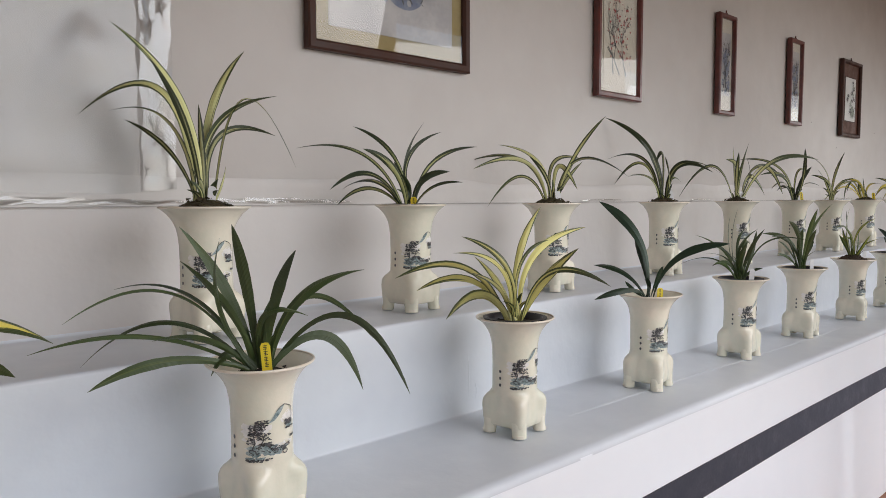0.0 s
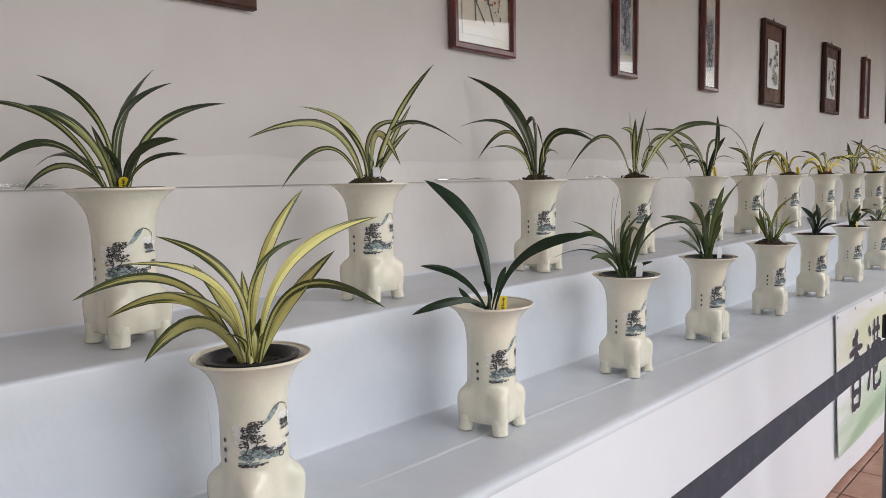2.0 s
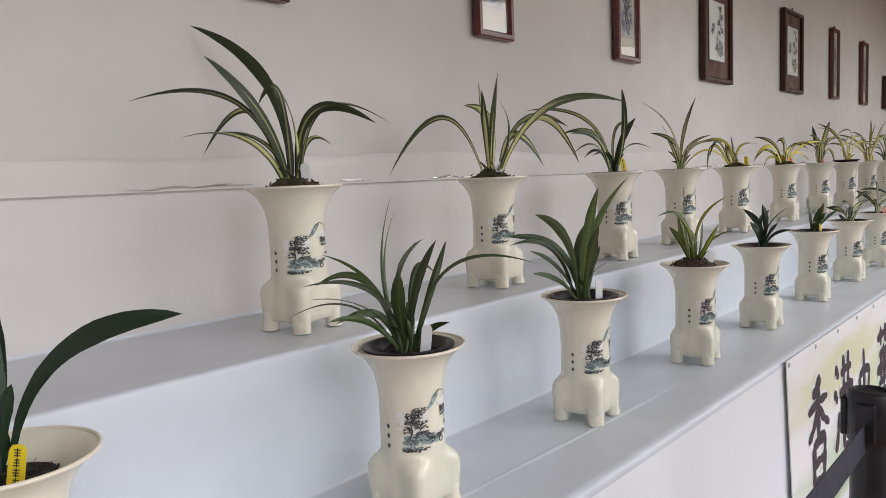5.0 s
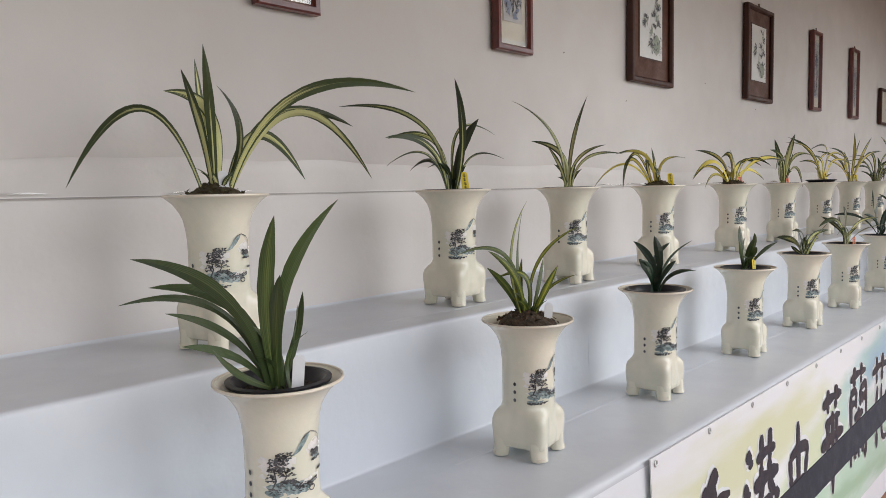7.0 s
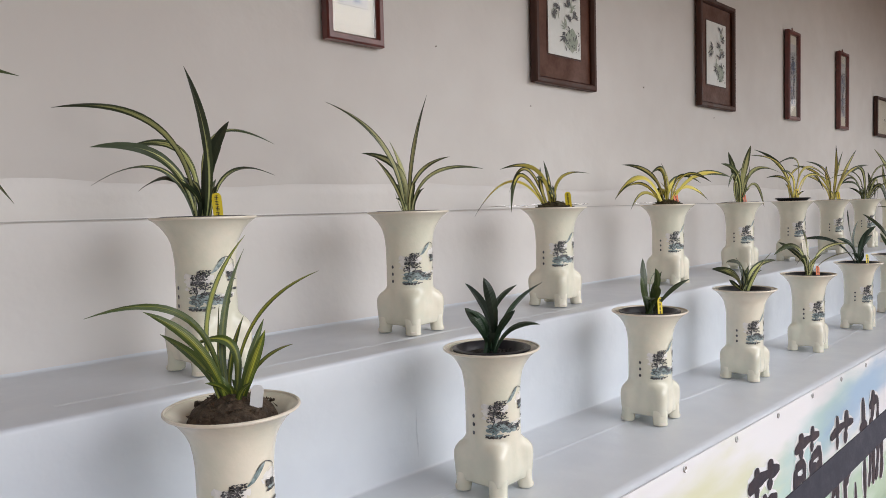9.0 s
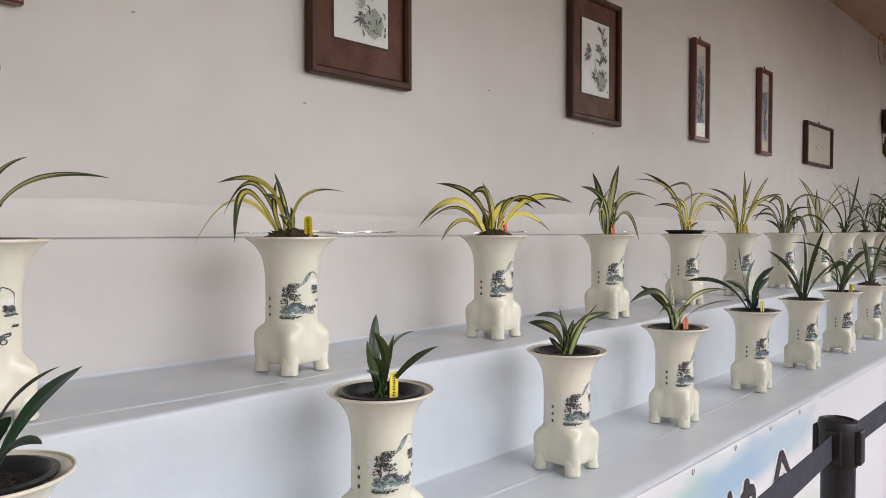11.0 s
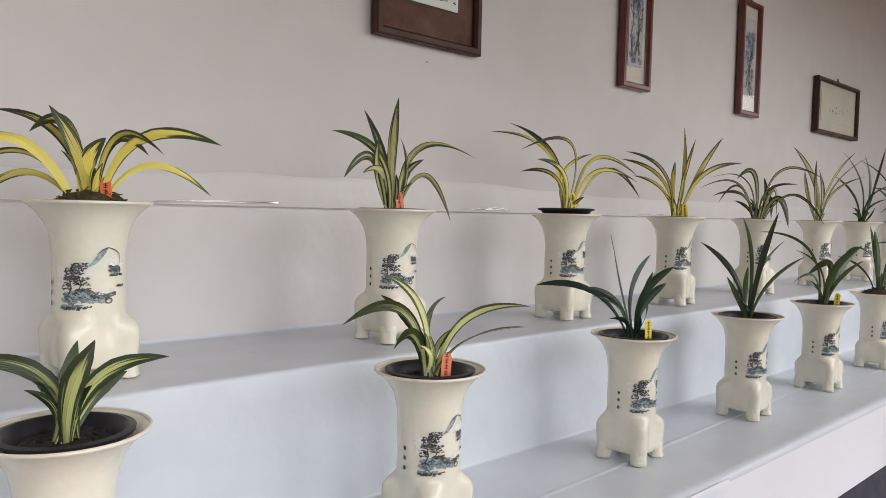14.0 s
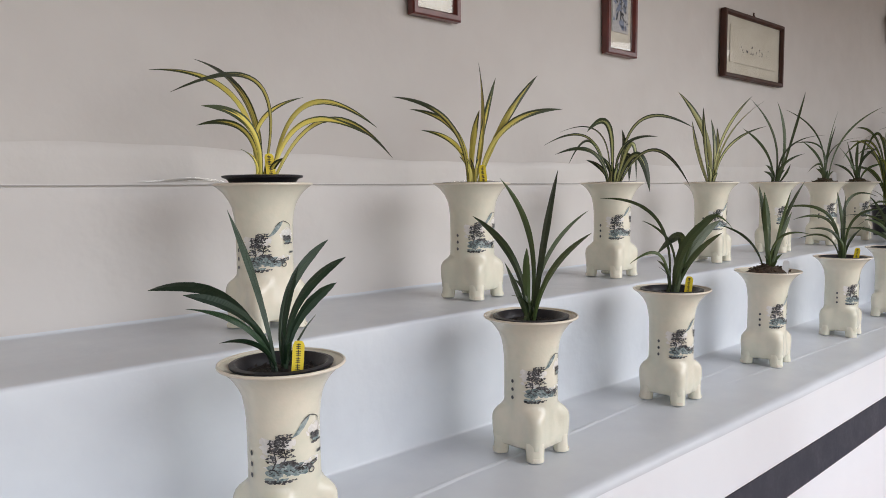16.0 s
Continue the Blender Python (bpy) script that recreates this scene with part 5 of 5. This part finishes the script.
orchid("upper", 4.426, -53, "y", "m", ("y", 4.6), [
    (-6.7, 12.3, -15.7, 11.8, 12), (-11.1, 8.2, -24.3, -2.3, 9), (-10.2, 9.9, -12.7, -1.2, 11), (-9.3, 11.6, -12.9, 4.8, 9), (-2.6, 7.9, -5.1, 9.2, 10), (-0.9, 5.3, -2.8, 13.9, 8), (3, 9.5, 10.9, 10, 10), (-3.5, 5.4, -3.8, 12.2, 9)])
orchid("lower", 4.377, -14, "g", "b", ("y", 0.9), [
    (-0.9, 6.9, 0.2, 13.7, 18), (-1.5, 7.7, -5.2, 11.9, 14), (-2, 4.9, -5.7, 7.7, 16), (-1.7, 4.8, -2.7, 9.2, 14), (0.9, 5.2, 0.6, 10.5, 14), (-1.8, 2.3, -3.6, 4, 8), (4, 7, 11.3, 9, 14), (3.5, 4.8, 8.7, 8.1, 10)])
orchid("upper", 5.123, -26, "y", "m", ("o", 3.0), [
    (-6.2, 12, -15.4, 15, 12), (-1.7, 8.7, -5.2, 15, 18), (-4.2, 13.1, -8.5, 10.8, 14), (-11.6, 9.9, -23.9, 2.2, 18), (-10.8, 8, -20.8, 3, 11), (-9.1, 4.5, -17.1, -1.7, 9), (-0.5, 5.8, -0.2, -2.2, 20), (0.1, 6.8, 2.9, 10.4, 20), (8.8, 10.3, 21, 9.4, 14), (5.9, 11, 12.3, 7.6, 10), (5.4, 10.5, 9.8, 7.5, 10), (8.3, 6.2, 19.1, 1.4, 9)])
orchid("lower", 4.987, -27, "s", "b", None, [
    (-2.8, 7.5, -11.6, 9.3, 18), (-2.2, 4.5, -6.9, 6.1, 18), (-0.1, 4.7, 0.4, 10, 16), (1.4, 5.4, 4.6, 12, 22), (3.5, 6, 11.9, 8.7, 15), (2.4, 2.6, 6.2, 5.8, 12), (-1.5, 0.9, -2.9, 2.7, 10)])
orchid("upper", 5.758, -24, "v", "b", ("o", 1.6), [
    (-2.9, 13.5, -7, 21.7, 16), (-1.2, 13.1, -0.9, 23.9, 18), (-5.6, 13.5, -14.7, 16.3, 13), (-7.1, 11.5, -12.3, 6.3, 14), (-4, 8.8, -8.2, 7.5, 12), (-4.4, 10, -5, 15.4, 10), (2.6, 10.1, 0, 15.3, 11), (6.7, 14.4, 17.1, 11.6, 14), (3, 7.6, 9.2, 12, 12), (6.4, 7.9, 13.9, -2.3, 9)])
orchid("lower", 5.575, -23, "v", "b", ("o", 1.7), [
    (-3.5, 12.2, -10.7, 17.2, 20), (-6.9, 11, -15.4, 7.7, 16), (-4.5, 6.4, -6.9, 3.6, 18), (-2.8, 7.4, -7.4, 12.2, 14), (1, 9.2, 5.5, 11.5, 11), (6.6, 8.7, 17.6, 10.9, 14), (5, 5, 14, 8.2, 20)])
orchid("upper", 6.378, -28, "y", "r", ("y", 1.9), [
    (-4.6, 19.9, -13.3, 26.1, 14), (-6.8, 18.8, -21.2, 22.6, 11), (-1.3, 20, -16.2, 16.9, 7), (-3.7, 12.7, -10.9, 14.7, 11), (-4.8, 11.6, -12.6, 11.7, 9), (0.2, 12.7, 8.5, 17.4, 7), (11, 16.6, 23.8, 11.6, 9), (9.7, 12.6, 21.1, 9.7, 9), (14.4, 13.3, 28.2, 5.4, 9), (-0.4, 4.2, -1.1, 8.8, 8)])
orchid("lower", 6.21, -29, "d", "b", ("y", 2.1), [
    (-4.5, 15.1, -7.3, 23.6, 18), (-8, 9.2, -20.8, 10.5, 18), (-5.6, 7.8, -13.9, 11.2, 16), (-5.6, 6.5, -13.3, 9.5, 18), (-3.6, 3.3, -8.8, 4.3, 14), (1.2, 9.7, 8.1, 18.2, 16), (3.3, 9.6, 10.3, 15.9, 20), (3.3, 6.9, 8.8, 11.8, 18), (0.7, 7, 2.8, 14.9, 12), (3.7, 4.7, 5.7, 6.4, 10)])
orchid("upper", 6.963, -44, "y", "b", ("y", 3.2), [
    (2.9, 17.9, 1.9, 30, 13), (3.9, 17.9, 6.2, 26.4, 10), (8.6, 15.7, 17.2, 27.6, 13), (10.1, 15, 23.7, 18.8, 12), (-6.5, 15.9, -19.1, 20.8, 9), (-5.1, 14.5, -16.4, 19.9, 10), (-3.7, 9.4, -13.1, 13.9, 10), (0.4, 10.8, 2.2, 19.4, 12)])
orchid("lower", 6.794, -49, "g", "b", None, [
    (-1.2, 20.1, -5.8, 28.3, 10), (2.9, 16.6, 5.3, 29.9, 15), (-4.7, 13, -12.6, 20.5, 14), (-2.3, 3.6, -5.5, 10.7, 16), (3.5, 11.9, 12.4, 21.4, 9), (4.1, 9.5, 11.7, 17.7, 14), (-0.9, 7.1, -0.8, 14.2, 14)])
orchid("upper", 7.573, -55, "s", "b", None, [
    (-2.7, 19.1, -7.9, 15.7, 14), (-6.7, 17.4, -16.7, 16.5, 6), (-9.3, 14.9, -21.2, 12, 6), (-6.7, 9.8, -17.3, 8.8, 12), (-8.4, 13.1, -13.7, 6.1, 8), (-4, 5, -8.1, 7.2, 10), (3.7, 9.3, 2.8, 16.6, 12), (5.4, 12.7, 13, 13.4, 8), (4.6, 8.4, 5, 0.1, 12), (7.1, 8.3, 11.2, -3.1, 18), (5.9, 11.8, 7.2, -0.4, 12), (11.3, 9.6, 22.3, -1.5, 8), (11.2, 20.3, 24.5, 16.5, 8)])
orchid("lower", 7.35, -60, "g", "b", ("y", 3.7), [
    (-5.9, 19.6, -19.7, 23.3, 8), (-1.6, 13, -8, 17.3, 6), (-4.4, 9.5, -10.3, 6.9, 9), (1.2, 13.4, -4.1, 8.1, 20), (4.6, 13.8, 11.3, 19.6, 20), (5.4, 10.9, 12, 17.4, 22), (6.1, 9.4, 12.1, 14.6, 14), (9.3, 18.9, 14.4, 15.6, 8)])
orchid("upper", 8.194, -62, "v", "b", None, [
    (-2.3, 17.1, -11.9, 33.2, 16), (-4.1, 8.9, -6.9, 22.5, 16), (-2.2, 13, -3.1, 26.5, 10), (1.2, 10.8, -0.4, 23.3, 14), (2, 8.7, 1.8, 20.7, 10), (5.5, 20, 13.2, 30.4, 9), (6.5, 17.9, 16.7, 27.6, 8), (6.6, 13.8, 18.4, 19.9, 9)])
orchid("lower", 7.916, -66, "g", "m", ("w", 4.5), [
    (-1, 13.1, -3.2, 26.3, 14), (4.2, 14.9, 10.1, 27.8, 9), (3.5, 14.9, 6, 25.3, 9), (-6.1, 9.5, -14.5, 13.8, 7), (-0.4, 11.3, -1.6, 24.5, 18), (3.3, 9.6, 6.5, 18.4, 12), (4.3, 11.4, 11.3, 11.9, 7)])
orchid("upper", 8.731, -66, "g", "b", None, [
    (3.4, 16.9, 0.3, 32.9, 14), (6.6, 19.1, 11.3, 38.4, 12), (-0.9, 19.4, -10, 34, 9), (-2.9, 11.2, -12.6, 22.2, 10), (6.7, 15.6, 18, 18.6, 10), (2.6, 6.3, 11, 11.5, 12), (3.8, 2.8, 5.8, 7.4, 8)])
orchid("lower", 8.544, -71, "g", "b", ("y", 4.0), [
    (-0.3, 9.4, -2.6, 24.1, 10), (0, 11.5, 0.2, 22.4, 14), (-7.9, 17.4, -21.4, 17.7, 10), (-6.9, 14.6, -16.4, 13.9, 9), (-4, 9.4, -11.5, 10.3, 9), (-5.8, 7.2, -15.2, 5.9, 8), (4.9, 15.8, 11.9, 17.8, 10), (2.9, 22.6, 10.9, 21.9, 10), (2.5, 6.4, 6.8, 11.6, 12)])
orchid("upper", 9.265, -70, "g", "m", ("w", 4.5), [
    (1.2, 16.3, 4.8, 33.1, 10), (9.7, 23.8, 22.8, 34, 9), (1.2, 13.7, 3.9, 25.4, 9), (-4.2, 23.1, -17.8, 35.8, 7), (-2.6, 8.5, -7.3, 4.6, 9), (-1.4, 8.5, -10.1, 19.4, 9), (-4.1, 17.8, -13.7, 18.2, 7), (5.3, 17.5, 14.4, 19.7, 8)])
orchid("upper", 9.708, -72, "g", "m", None, [
    (-1, 9.2, -0.7, 20.7, 12), (-4.1, 10.8, -9.4, 18.2, 12), (2.1, 12, 8.1, 16.9, 12), (-5.3, 6.4, -11.8, 9.5, 10), (3.5, 6.2, 10.8, 8.9, 10), (0.9, 10.6, 3, 21.9, 10), (-2.8, 9.3, -5.7, 20.9, 10)])
orchid("lower", 9.098, -74, "g", "b", None, [
    (-0.4, 10.7, -0.9, 25, 10), (-3.5, 13.1, -8.9, 21.5, 10), (2.6, 13.2, 7.2, 22.6, 10), (-4.4, 9.5, -10.7, 11.8, 10), (3.7, 8.4, 9.5, 10.9, 10)])


# ---- bushy plants at the far end of the bench ----
def bushy_plant(x, y, z, spread, tall, count, kind, seed, pot=True):
    rnd = random.Random(seed)
    ob = empty("foliage_plant", pose(x, y, z), "dense green foliage plant in a black plastic pot on the bench", "foliage plant", "foliage plants at the bench end")
    part("pot", lathe([(0, 0), (0.06, 0), (0.075, 0.15), (0.082, 0.155), (0.082, 0.165), (0.072, 0.165), (0.068, 0.14), (0, 0.14)], 32), BLACK, ob, "black plastic pot", smooth=True)
    for i in range(count):
        a, far = rnd.uniform(0, 6.28), spread * rnd.uniform(0.3, 1.0)
        top = tall * rnd.uniform(0.5, 1.0)
        me = leaf_mesh((far * 0.5, top * 0.85), (far, top * rnd.uniform(0.55, 1.0)), rnd.uniform(0.012, 0.02), rnd.uniform(-0.05, 0.05), rnd.uniform(-0.8, 0.8), (rnd.uniform(-0.01, 0.02), 0, 0), seed * 100 + i)
        me.materials.append(LEAF[kind])
        share("leaf", me, ob, Matrix.Translation((0, 0, 0.14)) @ Matrix.Rotation(a, 4, "Z"))
    return ob


bushy_plant(9.62, -0.50, LOW, 0.34, 0.42, 46, "g", 71)
bushy_plant(10.15, -0.25, UP, 0.28, 0.50, 40, "l", 72)
bushy_plant(10.3, -0.60, LOW, 0.32, 0.45, 40, "g", 73)
bushy_plant(10.75, -0.25, UP, 0.28, 0.62, 40, "v", 74)
bushy_plant(11.0, -0.60, LOW, 0.3, 0.5, 36, "g", 75)
bushy_plant(11.5, -0.30, UP, 0.3, 0.5, 36, "g", 76)

# ---- mounted plants hung on the wall ----
def mounted_plant(x, z, seed):
    rnd = random.Random(seed)
    ob = empty("mounted_plant", pose(x, WALL_Y - 0.012, z), "dark bark slab with hanging leaves hung on the wall", "mounted plant", "mounted plants")
    bm = bmesh.new()
    add_box(bm, -0.07, 0.07, -0.05, 0.0, -0.11, 0.11, bevel=0.014)
    bmesh.ops.subdivide_edges(bm, edges=list(bm.edges), cuts=2)
    for v in bm.verts:
        v.co += 0.010 * Vector((noise.noise(v.co * 22), min(0, noise.noise(v.co * 25 + Vector((5, 0, 0)))), noise.noise(v.co * 22 + Vector((0, 9, 0)))))
    part("bark_slab", bm, BARK, ob, "dark cork bark slab")
    wire = box(-0.001, 0.001, -0.022, -0.020, 0.09, 0.26)
    part("wire", wire, STEEL, ob)
    hang = leaf_mesh((0.0, -0.16), (0.005, -0.33), 0.05, -0.02, 0.3, (0.0, -0.04, -0.08), seed * 70, True)
    hang.materials.append(LEAF["g"])
    share("leaf", hang, ob)
    for i in range(9):
        side = rnd.uniform(-0.14, 0.2)
        me = leaf_mesh((side * 0.7, rnd.uniform(-0.02, 0.06)), (side, rnd.uniform(-0.30, 0.02)), rnd.uniform(0.018, 0.032), -rnd.uniform(0.02, 0.1), rnd.uniform(-0.5, 0.5), (side * 0.2, -0.05, -0.04), seed * 77 + i)
        me.materials.append(LEAF["g"])
        share("leaf", me, ob)
    return ob


mounted_plant(10.93, 2.30, 5)
mounted_plant(11.62, 2.28, 6)

# ---- roof beam and a loop of wire near the far corner ----
structure("ceiling_beam", box(11.35, 11.62, YB, 0.0, 2.80, 2.998), DARKWOOD, "dark wooden beam under the ceiling")
loop = bmesh.new()
for k in range(28):
    a = 2 * math.pi * k / 28
    s = bmesh.ops.create_cone(loop, segments=6, radius1=0.003, radius2=0.003, depth=0.030, cap_ends=True)["verts"]
    bmesh.ops.transform(loop, matrix=Matrix.Translation((0.11 * math.cos(a), 0, 0.13 * math.sin(a))) @ Matrix.Rotation(math.atan2(-0.11 * math.sin(a), 0.13 * math.cos(a)), 4, "Y"), verts=s)
wire = tagged(finish("wire_loop", loop, material("brown cable", (0.30, 0.12, 0.06), 0.5)), "brown cable loop hanging from the ceiling by the wall", "cable")
wire.matrix_basis = Matrix.Translation((10.55, -0.06, 2.87))

# ---- small marks on the sheeting ----
def knot(x, y, z):
    bm = bmesh.new()
    for a in range(5):
        s = bmesh.ops.create_icosphere(bm, subdivisions=1, radius=0.0012)["verts"]
        bmesh.ops.transform(bm, matrix=Matrix.Translation((0.003 * math.cos(a * 1.3), -0.001, 0.002 * math.sin(a * 2.1))), verts=s)
    ob = tagged(finish("debris_speck", bm, BARK), "small dark speck stuck to the wall sheeting", "speck", "specks on the wall")
    ob.matrix_basis = Matrix.Translation((x, y, z))


for sx, sz in ((0.027, 1.40), (2.07, 1.78), (2.95, 1.86), (4.18, 1.80), (4.63, 1.66), (5.39, 1.80), (6.05, 1.72)):
    knot(sx, WALL_Y - 0.004, sz)

# ---- floor tiles ----
tile_bm = box(-0.1465, 0.1465, -0.1465, 0.1465, -0.012, 0.0, bevel=0.002, seg=1)
tile_me = bpy.data.meshes.new("tile")
tile_bm.to_mesh(tile_me)
tile_bm.free()
tile_me.materials.append(TILE)
floor_ob = bpy.data.objects["floor"]
for i in range(33):
    for j in range(7):
        share("tile", tile_me, floor_ob, Matrix.Translation((1.6 + 0.3 * i, -2.3 + 0.3 * j + 0.4, 0.0006 * ((i * 7 + j * 3) % 4))))
rest = bmesh.new()
for i in range(56):
    for j in range(14):
        x, y = X0 + 0.15 + 0.3 * i, -4.6 + 0.15 + 0.3 * j + 0.05
        if (1.4 < x < 11.3 and y > -2.1) or x > X1 - 0.1 or y > -0.05:
            continue
        v = [rest.verts.new((x + a, y + b, 0.0)) for a, b in ((-0.146, -0.146), (0.146, -0.146), (0.146, 0.146), (-0.146, 0.146))]
        rest.faces.new(v)
ret = bmesh.ops.extrude_face_region(rest, geom=list(rest.faces))
for v in ret["geom"]:
    if isinstance(v, bmesh.types.BMVert):
        v.co.z -= 0.011
bmesh.ops.recalc_face_normals(rest, faces=rest.faces)
tagged(part("tiles", rest, TILE, floor_ob), kind="stuff")
